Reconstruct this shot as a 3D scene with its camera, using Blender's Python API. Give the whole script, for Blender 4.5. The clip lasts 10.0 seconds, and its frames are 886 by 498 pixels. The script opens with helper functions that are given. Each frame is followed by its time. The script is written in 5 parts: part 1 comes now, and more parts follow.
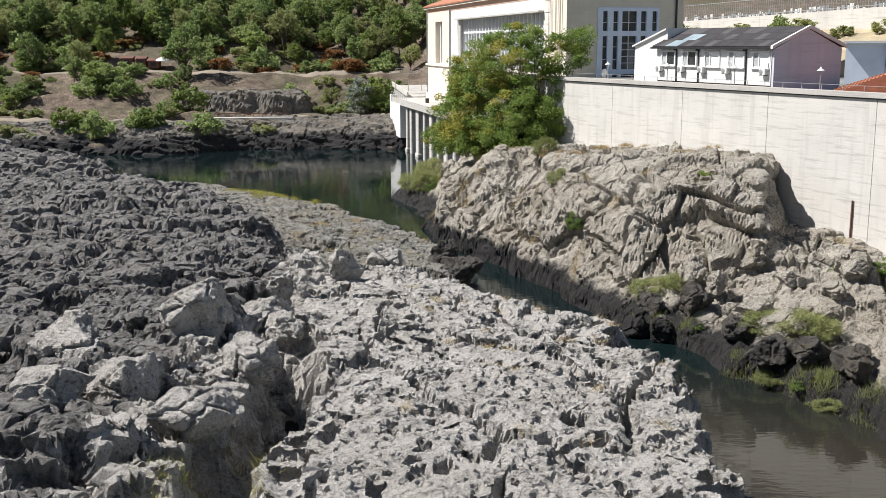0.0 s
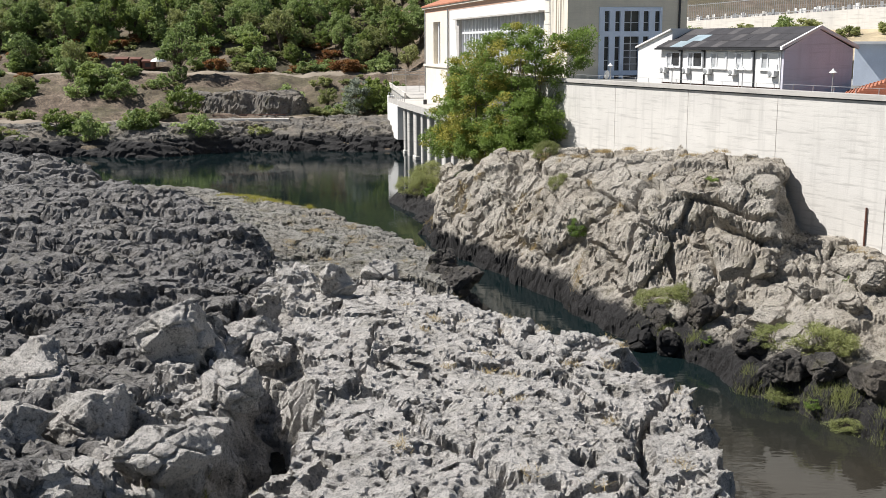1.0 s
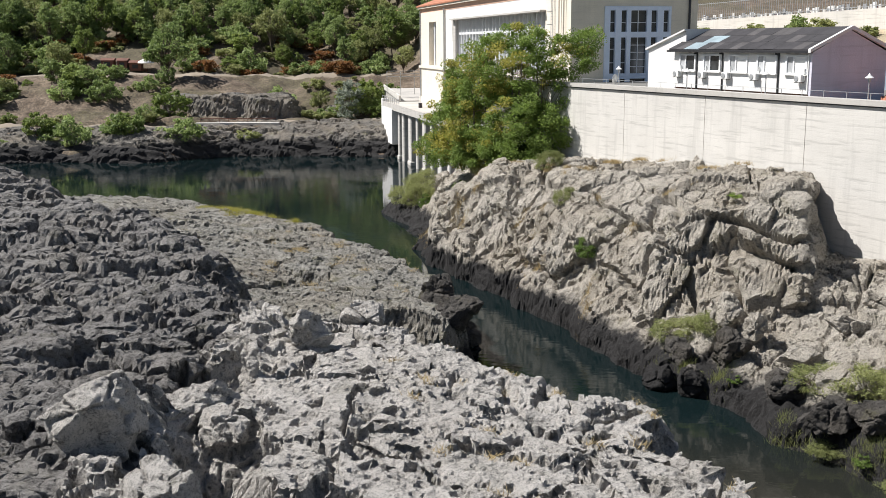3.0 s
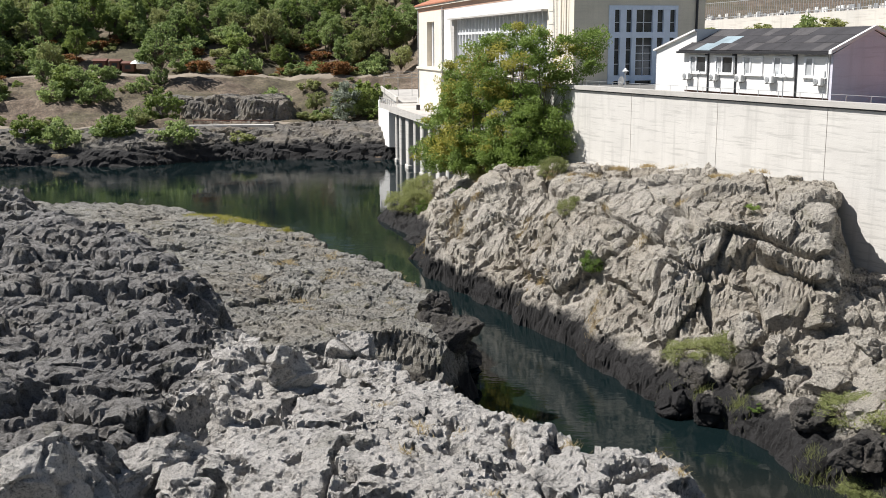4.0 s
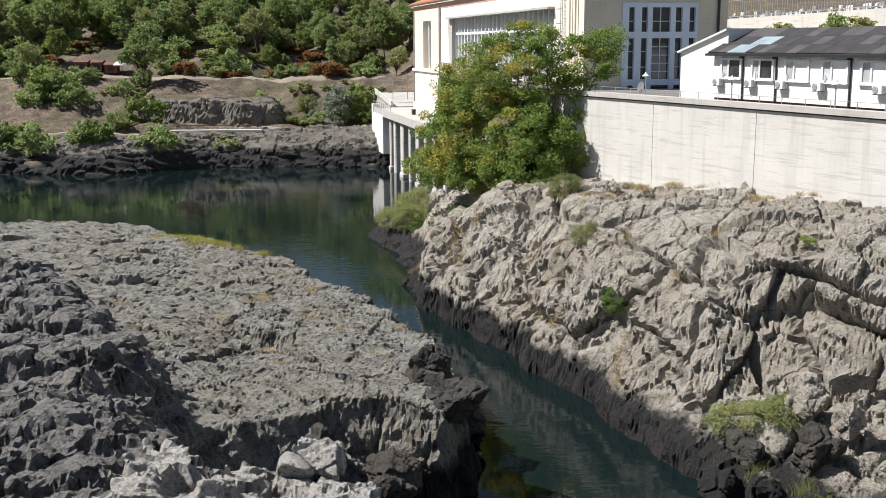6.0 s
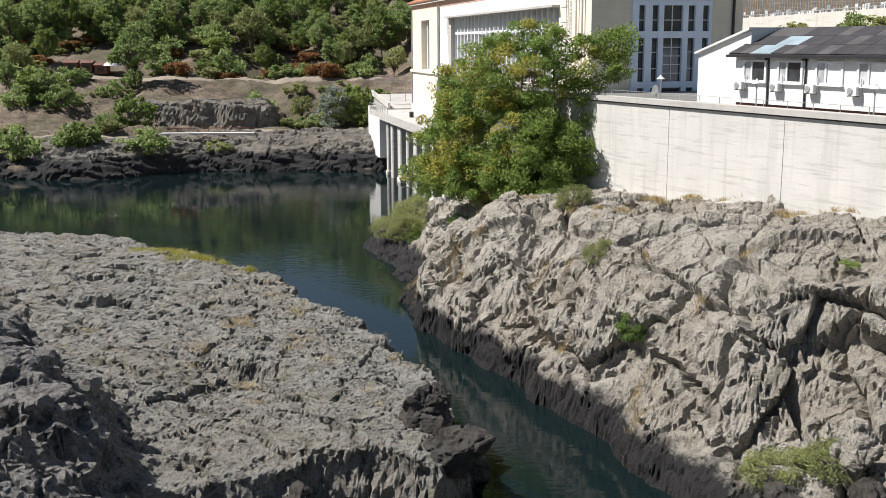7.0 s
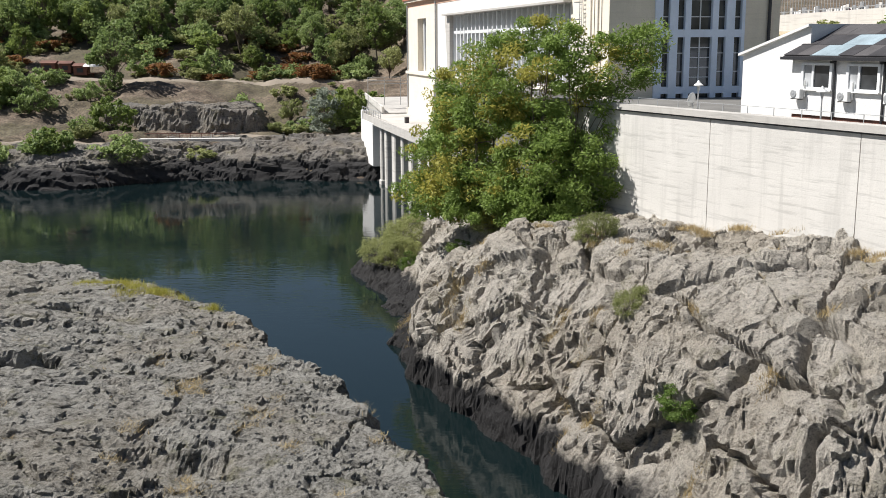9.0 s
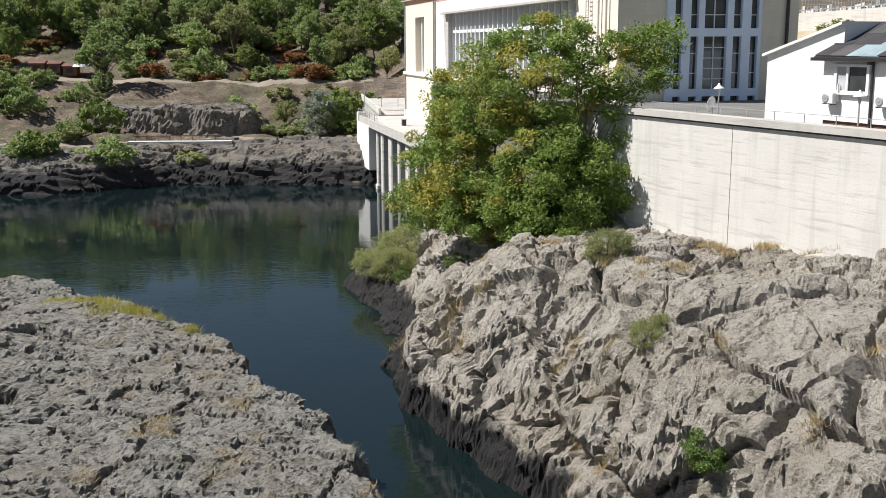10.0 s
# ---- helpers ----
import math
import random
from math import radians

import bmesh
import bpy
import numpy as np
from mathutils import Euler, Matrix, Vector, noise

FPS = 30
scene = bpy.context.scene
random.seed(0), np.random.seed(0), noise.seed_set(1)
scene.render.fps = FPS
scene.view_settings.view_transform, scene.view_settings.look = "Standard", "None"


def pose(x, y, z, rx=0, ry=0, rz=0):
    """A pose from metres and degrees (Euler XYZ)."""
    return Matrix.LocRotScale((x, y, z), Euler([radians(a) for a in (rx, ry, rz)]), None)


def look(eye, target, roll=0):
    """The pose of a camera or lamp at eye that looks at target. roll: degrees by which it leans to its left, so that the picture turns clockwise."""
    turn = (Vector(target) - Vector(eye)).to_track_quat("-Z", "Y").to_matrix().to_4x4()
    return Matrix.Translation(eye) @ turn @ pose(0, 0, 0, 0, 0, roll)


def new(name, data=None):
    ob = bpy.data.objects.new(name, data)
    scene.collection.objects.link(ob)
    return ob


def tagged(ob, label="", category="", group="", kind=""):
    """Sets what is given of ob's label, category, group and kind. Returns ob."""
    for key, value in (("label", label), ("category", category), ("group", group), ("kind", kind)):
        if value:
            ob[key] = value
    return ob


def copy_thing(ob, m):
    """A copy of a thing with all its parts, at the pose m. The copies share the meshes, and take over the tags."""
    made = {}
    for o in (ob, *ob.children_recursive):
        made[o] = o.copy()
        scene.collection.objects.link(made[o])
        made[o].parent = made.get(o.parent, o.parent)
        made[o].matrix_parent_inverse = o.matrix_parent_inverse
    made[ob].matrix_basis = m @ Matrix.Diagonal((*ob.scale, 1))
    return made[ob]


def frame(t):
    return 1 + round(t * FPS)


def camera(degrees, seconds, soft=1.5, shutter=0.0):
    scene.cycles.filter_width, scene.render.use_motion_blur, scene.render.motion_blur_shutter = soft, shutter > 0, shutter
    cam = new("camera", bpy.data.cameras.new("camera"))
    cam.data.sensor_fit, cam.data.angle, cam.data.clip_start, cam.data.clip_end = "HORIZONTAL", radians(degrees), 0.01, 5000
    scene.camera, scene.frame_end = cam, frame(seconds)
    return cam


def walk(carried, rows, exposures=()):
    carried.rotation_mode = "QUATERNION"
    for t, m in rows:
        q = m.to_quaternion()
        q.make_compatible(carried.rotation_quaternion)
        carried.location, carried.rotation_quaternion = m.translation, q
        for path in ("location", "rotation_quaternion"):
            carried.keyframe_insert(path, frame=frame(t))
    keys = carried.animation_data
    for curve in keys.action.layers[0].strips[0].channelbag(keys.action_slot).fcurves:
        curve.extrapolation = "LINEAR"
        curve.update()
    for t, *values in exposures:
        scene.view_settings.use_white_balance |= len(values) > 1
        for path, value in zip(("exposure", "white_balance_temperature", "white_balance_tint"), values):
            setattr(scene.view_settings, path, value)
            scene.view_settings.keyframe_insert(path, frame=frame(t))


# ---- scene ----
cam = camera(46.0, 10.0, soft=0.7)
# seconds, eye x, y, z, heading to the left, pitch, roll
PATH = [
    (0.0, 0.337, -0.156, 22.192, 1.182, -11.150, -0.267),
    (0.5, 0.310, 1.390, 22.231, 1.135, -11.149, -0.278),
    (1.0, 0.296, 3.147, 22.271, 1.089, -11.147, -0.288),
    (1.5, 0.291, 5.061, 22.313, 1.044, -11.146, -0.297),
    (2.0, 0.291, 7.106, 22.354, 1.001, -11.144, -0.303),
    (2.5, 0.292, 9.274, 22.394, 0.959, -11.143, -0.309),
    (4.0, 0.281, 16.577, 22.500, 0.844, -11.140, -0.316),
    (4.5, 0.268, 19.311, 22.529, 0.809, -11.139, -0.316),
    (5.0, 0.250, 22.202, 22.553, 0.775, -11.138, -0.314),
    (5.5, 0.227, 25.243, 22.573, 0.743, -11.137, -0.311),
    (7.0, 0.141, 35.062, 22.602, 0.656, -11.136, -0.292),
    (7.5, 0.115, 38.450, 22.602, 0.630, -11.136, -0.282),
    (8.0, 0.095, 41.821, 22.596, 0.606, -11.136, -0.272),
    (8.5, 0.085, 45.123, 22.586, 0.583, -11.136, -0.259),
    (9.0, 0.092, 48.309, 22.571, 0.562, -11.136, -0.246),
    (9.5, 0.119, 51.338, 22.551, 0.542, -11.136, -0.231),
    (10.0, 0.172, 54.184, 22.528, 0.524, -11.136, -0.214),
]


def eye_pose(x, y, z, yaw, pitch, roll):
    a, b = radians(yaw), radians(pitch)
    way = Vector((-math.sin(a) * math.cos(b), math.cos(a) * math.cos(b), math.sin(b)))
    eye = Vector((x, y, z))
    return look(eye, eye + way * 10, roll)


walk(cam, [(t, eye_pose(*r)) for t, *r in PATH])

# ---- light ----
SUN_TO = Vector((-0.90, 0.12, 1.12)).normalized()
scene.view_settings.exposure = 0.52
world = bpy.data.worlds.new("sky")
scene.world = world
world.use_nodes = True
wn = world.node_tree.nodes
wn.clear()
sky = wn.new("ShaderNodeTexSky")
sky.sky_type, sky.sun_disc = "NISHITA", False
sky.sun_elevation = math.asin(SUN_TO.z)
sky.sun_rotation = math.atan2(SUN_TO.x, SUN_TO.y)
bg = wn.new("ShaderNodeBackground")
bg.inputs["Strength"].default_value = 0.05
wo = wn.new("ShaderNodeOutputWorld")
world.node_tree.links.new(sky.outputs[0], bg.inputs[0])
world.node_tree.links.new(bg.outputs[0], wo.inputs[0])
sun = new("sun", bpy.data.lights.new("sun", "SUN"))
sun.data.energy, sun.data.angle, sun.data.color = 5.2, radians(0.53), (1.0, 0.965, 0.92)
sun.matrix_world = look(SUN_TO * 300, (0, 0, 0))

# ---- numbers: noise on arrays ----


def hash01(ix, iy, seed):
    h = (ix.astype(np.int64) * 374761393 + iy.astype(np.int64) * 668265263 + seed * 974711) & 0xFFFFFFFF
    h = ((h ^ (h >> 13)) * 1274126177) & 0xFFFFFFFF
    h = ((h ^ (h >> 16)) * 2246822519) & 0xFFFFFFFF
    return ((h ^ (h >> 15)) & 0xFFFFFF) / float(0x1000000)


def gnoise(x, y, seed=0):
    """Gradient noise, about -1 to 1."""
    ix, iy = np.floor(x), np.floor(y)
    fx, fy = x - ix, y - iy
    u, v = fx * fx * fx * (fx * (fx * 6 - 15) + 10), fy * fy * fy * (fy * (fy * 6 - 15) + 10)

    def corner(dx, dy):
        a = hash01(ix + dx, iy + dy, seed) * 2 * np.pi
        return np.cos(a) * (fx - dx) + np.sin(a) * (fy - dy)

    lo = corner(0, 0) * (1 - u) + corner(1, 0) * u
    hi = corner(0, 1) * (1 - u) + corner(1, 1) * u
    return (lo * (1 - v) + hi * v) * 1.5


def fbm(x, y, seed=0, octaves=4, gain=0.5):
    total, amp = 0, 1.0
    for k in range(octaves):
        total = total + amp * gnoise(x * 2**k + 17.3 * k, y * 2**k - 9.1 * k, seed + k)
        amp *= gain
    return total


def ridged(x, y, seed=0, octaves=3, gain=0.5):
    total, amp = 0, 1.0
    for k in range(octaves):
        total = total + amp * (1 - 2 * np.abs(gnoise(x * 2**k + 5.7 * k, y * 2**k + 3.3 * k, seed + k)))
        amp *= gain
    return total


def worley(x, y, seed=0):
    """Distance to the nearest and next point, and the nearest cell's own number."""
    ix, iy = np.floor(x), np.floor(y)
    f1, f2, own = np.full(x.shape, 9.0), np.full(x.shape, 9.0), np.zeros(x.shape)
    for dx in (-1, 0, 1):
        for dy in (-1, 0, 1):
            cx, cy = ix + dx, iy + dy
            d = np.hypot(cx + 0.1 + 0.8 * hash01(cx, cy, seed) - x, cy + 0.1 + 0.8 * hash01(cx, cy, seed + 7) - y)
            f2 = np.minimum(f2, np.maximum(d, f1))
            own = np.where(d < f1, hash01(cx, cy, seed + 13), own)
            f1 = np.minimum(f1, d)
    return f1, f2, own


def hash3(ix, iy, iz, seed):
    return hash01(ix + iz * 57.0, iy - iz * 131.0, seed)


def gnoise3(x, y, z, seed=0):
    """Noise in space, about -1 to 1."""
    ix, iy, iz = np.floor(x), np.floor(y), np.floor(z)
    fx, fy, fz = x - ix, y - iy, z - iz
    u, v, w = (f * f * (3 - 2 * f) for f in (fx, fy, fz))
    out = 0
    for dx in (0, 1):
        for dy in (0, 1):
            for dz in (0, 1):
                a = hash3(ix + dx, iy + dy, iz + dz, seed) * 6.28319
                c = hash3(ix + dx, iy + dy, iz + dz, seed + 3) * 2 - 1
                r = np.sqrt(1 - c * c)
                dot = r * np.cos(a) * (fx - dx) + r * np.sin(a) * (fy - dy) + c * (fz - dz)
                out = out + dot * np.where(dx, u, 1 - u) * np.where(dy, v, 1 - v) * np.where(dz, w, 1 - w)
    return out * 1.6


def worley3(x, y, z, seed=0):
    ix, iy, iz = np.floor(x), np.floor(y), np.floor(z)
    f1, f2, own = np.full(x.shape, 9.0), np.full(x.shape, 9.0), np.zeros(x.shape)
    for dx in (-1, 0, 1):
        for dy in (-1, 0, 1):
            for dz in (-1, 0, 1):
                cx, cy, cz = ix + dx, iy + dy, iz + dz
                d = np.sqrt((cx + hash3(cx, cy, cz, seed) - x) ** 2 + (cy + hash3(cx, cy, cz, seed + 7) - y) ** 2 + (cz + hash3(cx, cy, cz, seed + 11) - z) ** 2)
                f2 = np.minimum(f2, np.maximum(d, f1))
                own = np.where(d < f1, hash3(cx, cy, cz, seed + 13), own)
                f1 = np.minimum(f1, d)
    return f1, f2, own


def step(a, b, x):
    t = np.clip((x - a) / (b - a), 0, 1)
    return t * t * (3 - 2 * t)


def shore(x, y, corners, closed=True):
    """Distance to an outline, positive inside."""
    best, inside = np.full(x.shape, 1e9), np.zeros(x.shape, bool)
    n = len(corners)
    for k in range(n if closed else n - 1):
        (ax, ay), (bx, by) = corners[k], corners[(k + 1) % n]
        ex, ey = bx - ax, by - ay
        t = np.clip(((x - ax) * ex + (y - ay) * ey) / (ex * ex + ey * ey), 0, 1)
        best = np.minimum(best, (x - ax - t * ex) ** 2 + (y - ay - t * ey) ** 2)
        if ay != by:
            inside ^= ((ay > y) != (by > y)) & (x < ex * (y - ay) / ey + ax)
    return np.where(inside, 1, -1) * np.sqrt(best)


# ---- meshes ----


def mesh_of(name, verts, faces, mats, smooth=False, which=None):
    """A mesh from arrays: faces all with the same number of corners."""
    verts, faces = np.asarray(verts, np.float32), np.asarray(faces, np.int32)
    me = bpy.data.meshes.new(name)
    me.vertices.add(len(verts))
    me.vertices.foreach_set("co", verts.ravel())
    me.loops.add(faces.size)
    me.loops.foreach_set("vertex_index", faces.ravel())
    me.polygons.add(len(faces))
    me.polygons.foreach_set("loop_start", np.arange(len(faces), dtype=np.int32) * faces.shape[1])
    if which is not None:
        me.polygons.foreach_set("material_index", np.asarray(which, np.int32))
    me.polygons.foreach_set("use_smooth", np.full(len(faces), smooth, bool))
    for m in mats:
        me.materials.append(m)
    me.update(calc_edges=True)
    me.validate()
    return me


def sheet(name, xs, ys, height, mat, keep=None, smooth=True, shift=None, zones=None):
    """A sheet of land over the lines xs, ys with height(x, y); keep(z) drops what lies too deep."""
    X, Y = np.meshgrid(xs, ys)
    Z = height(X, Y)
    if shift is not None:
        gy, gx = np.gradient(Z, ys, xs)
        size = np.sqrt(1 + gx * gx + gy * gy)
        out = shift(X, Y, Z, 1 / size)
        k = np.minimum(1.0, 2.2 / size)
        X, Y, Z = X - out * gx / size, Y - out * gy / size, Z + out / size * (0.4 + 0.6 * k)
    n, m = len(ys), len(xs)
    i = (np.arange(n - 1)[:, None] * m + np.arange(m - 1)[None, :]).ravel()
    F = np.stack([i, i + 1, i + m + 1, i + m], 1)
    V = np.stack([X.ravel(), Y.ravel(), Z.ravel()], 1)
    mats = [mat] if zones is None else [mat, *zones[1:]]
    if keep is not None:
        F = F[keep(V[:, 2])[F].any(1)]
        used, back = np.unique(F, return_inverse=True)
        V, F = V[used], back.reshape(F.shape)
    which = None if zones is None else zones[0](V[F[:, 0], 0], V[F[:, 0], 1]).astype(int)
    return new(name, mesh_of(name, V, F, mats, smooth, which))


def graded(*stops):
    """Grid lines: (from, spacing), ..., (to, spacing), the spacing gliding between the stops."""
    out = [stops[0][0]]
    for (a, da), (b, db) in zip(stops, stops[1:]):
        while out[-1] < b - 1e-6:
            k = (out[-1] - a) / (b - a)
            out.append(min(b, out[-1] + da + (db - da) * min(1, max(0, k))))
    return np.array(out)


def part(name, bm, mat, parent=None, label="", bevel=0.0, smooth=False):
    """One mesh object from a bmesh, under a thing or a part."""
    if bevel:
        bmesh.ops.bevel(bm, geom=list(bm.edges), offset=bevel, segments=1, affect="EDGES")
    me = bpy.data.meshes.new(name)
    bm.to_mesh(me)
    bm.free()
    if smooth:
        me.polygons.foreach_set("use_smooth", np.full(len(me.polygons), True))
    me.materials.append(mat)
    ob = new(name, me)
    ob.parent = parent
    if label:
        ob["label"] = label
    return ob


def piece(name, me, parent, m=None, label=""):
    ob = new(name, me)
    ob.parent = parent
    if m is not None:
        ob.matrix_basis = m
    if label:
        ob["label"] = label
    return ob


def thing(name, m, label, category, group="", kind=""):
    ob = new(name)
    ob.empty_display_size = 0.3
    ob.matrix_basis = m
    return tagged(ob, label, category, group, kind)


def boxes(*bounds):
    """A bmesh of boxes (x0, x1, y0, y1, z0, z1)."""
    bm = bmesh.new()
    for x0, x1, y0, y1, z0, z1 in bounds:
        bmesh.ops.create_cube(bm, size=1, matrix=Matrix.LocRotScale(((x0 + x1) / 2, (y0 + y1) / 2, (z0 + z1) / 2), None, (x1 - x0, y1 - y0, z1 - z0)))
    return bm


def box_mesh(name, mat, *bounds, bevel=0.0):
    bm = boxes(*bounds)
    if bevel:
        bmesh.ops.bevel(bm, geom=list(bm.edges), offset=bevel, segments=1, affect="EDGES")
    me = bpy.data.meshes.new(name)
    bm.to_mesh(me)
    bm.free()
    me.materials.append(mat)
    return me


def lathe(bm, rings, sides=14, at=(0, 0, 0)):
    """Rings of (radius, height), capped at both ends."""
    loops = []
    for r, z in rings:
        loops.append([bm.verts.new((at[0] + r * math.cos(6.28319 * k / sides), at[1] + r * math.sin(6.28319 * k / sides), at[2] + z)) for k in range(sides)])
    for a, b in zip(loops, loops[1:]):
        for k in range(sides):
            bm.faces.new((a[k], a[(k + 1) % sides], b[(k + 1) % sides], b[k]))
    bm.faces.new(loops[0][::-1])
    bm.faces.new(loops[-1])
    return bm


def prism(bm, outline, axis, lo, hi):
    """An outline of (a, b) pushed along axis 'x' or 'y' from lo to hi; b is the height."""
    def at(a, b, c):
        return (c, a, b) if axis == "x" else (a, c, b)
    one = [bm.verts.new(at(a, b, lo)) for a, b in outline]
    two = [bm.verts.new(at(a, b, hi)) for a, b in outline]
    n = len(outline)
    bm.faces.new(one)
    bm.faces.new(two[::-1])
    for k in range(n):
        bm.faces.new((one[k], two[k], two[(k + 1) % n], one[(k + 1) % n]))
    bmesh.ops.recalc_face_normals(bm, faces=bm.faces)
    return bm


def tube_arrays(points, radii, sides=6):
    """A tapering tube along points, as arrays."""
    P = np.asarray(points, float)
    V, F = [], []
    for k, p in enumerate(P):
        d = P[min(k + 1, len(P) - 1)] - P[max(k - 1, 0)]
        d = d / (np.linalg.norm(d) + 1e-9)
        a = np.cross(d, (0.3, 0.9, 0.2))
        a = a / (np.linalg.norm(a) + 1e-9)
        b = np.cross(d, a)
        for s in range(sides):
            w = 6.28319 * s / sides
            V.append(p + radii[k] * (math.cos(w) * a + math.sin(w) * b))
    for k in range(len(P) - 1):
        for s in range(sides):
            t = (s + 1) % sides
            F.append((k * sides + s, k * sides + t, (k + 1) * sides + t, (k + 1) * sides + s))
    return np.array(V), np.array(F, int).reshape(-1, 4)


def joined(pairs):
    V, F, n = [], [], 0
    for v, f in pairs:
        V.append(v)
        F.append(np.asarray(f) + n)
        n += len(v)
    return np.concatenate(V), np.concatenate(F)

# ---- materials ----


def nodes_of(name):
    mat = bpy.data.materials.new(name)
    mat.use_nodes = True
    nt = mat.node_tree
    return mat, nt, nt.nodes["Principled BSDF"], nt.nodes["Material Output"]


def add(nt, kind, **values):
    nd = nt.nodes.new(kind)
    for key, v in values.items():
        if key in nd.inputs:
            nd.inputs[key].default_value = v
        else:
            setattr(nd, key, v)
    return nd


def noise_of(nt, scale, detail=5.0, rough=0.6, where=None, squeeze=None):
    nd = add(nt, "ShaderNodeTexNoise", Scale=scale, Detail=detail, Roughness=rough)
    src = where
    if src is None:
        src = add(nt, "ShaderNodeNewGeometry").outputs["Position"]
    if squeeze:
        mp = add(nt, "ShaderNodeMapping")
        mp.inputs["Scale"].default_value = squeeze
        nt.links.new(src, mp.inputs["Vector"])
        src = mp.outputs[0]
    nt.links.new(src, nd.inputs["Vector"])
    return nd.outputs["Fac"]


def ramp(nt, fac, *stops):
    nd = add(nt, "ShaderNodeValToRGB")
    el = nd.color_ramp.elements
    while len(el) < len(stops):
        el.new(0.5)
    for e, (p, c) in zip(el, stops):
        e.position, e.color = p, (*(c if isinstance(c, tuple) else (c, c, c)), 1)
    nt.links.new(fac, nd.inputs[0])
    return nd.outputs[0]


def mix(nt, fac, a, b, how="MIX"):
    nd = add(nt, "ShaderNodeMix", data_type="RGBA", blend_type=how)
    for sock, v in ((nd.inputs[0], fac), (nd.inputs[6], a), (nd.inputs[7], b)):
        if isinstance(v, (int, float)):
            sock.default_value = v
        elif isinstance(v, tuple):
            sock.default_value = (*v, 1)
        else:
            nt.links.new(v, sock)
    return nd.outputs[2]


def sums(nt, how, a, b):
    nd = add(nt, "ShaderNodeMath", operation=how)
    for sock, v in zip(nd.inputs, (a, b)):
        if isinstance(v, (int, float)):
            sock.default_value = v
        else:
            nt.links.new(v, sock)
    return nd.outputs[0]


def relief(nt, bsdf, height, strength, distance):
    b = add(nt, "ShaderNodeBump", Strength=strength, Distance=distance)
    nt.links.new(height, b.inputs["Height"])
    nt.links.new(b.outputs[0], bsdf.inputs["Normal"])


def height_of(nt):
    sep = add(nt, "ShaderNodeSeparateXYZ")
    nt.links.new(add(nt, "ShaderNodeNewGeometry").outputs["Position"], sep.inputs[0])
    return sep.outputs[2]


def plain(name, colour, rough=0.7, metal=0.0, vary=0.18, scale=3.0, bump=0.0, own=False):
    """A surface of one paint or stuff, with grain and stains."""
    mat, nt, b, _ = nodes_of(name)
    tex = add(nt, "ShaderNodeTexCoord").outputs["Object"] if own else None
    big, fine = noise_of(nt, scale * 0.22, 3, where=tex), noise_of(nt, scale * 3, 5, where=tex)
    dark, light = tuple(c * (1 - vary) for c in colour), tuple(min(1, c * (1 + vary * 0.6)) for c in colour)
    col = ramp(nt, sums(nt, "ADD", sums(nt, "MULTIPLY", big, 0.6), sums(nt, "MULTIPLY", fine, 0.4)), (0.33, dark), (0.65, light))
    nt.links.new(col, b.inputs["Base Color"])
    b.inputs["Roughness"].default_value, b.inputs["Metallic"].default_value = rough, metal
    if bump:
        relief(nt, b, fine, 0.6, bump)
    return mat


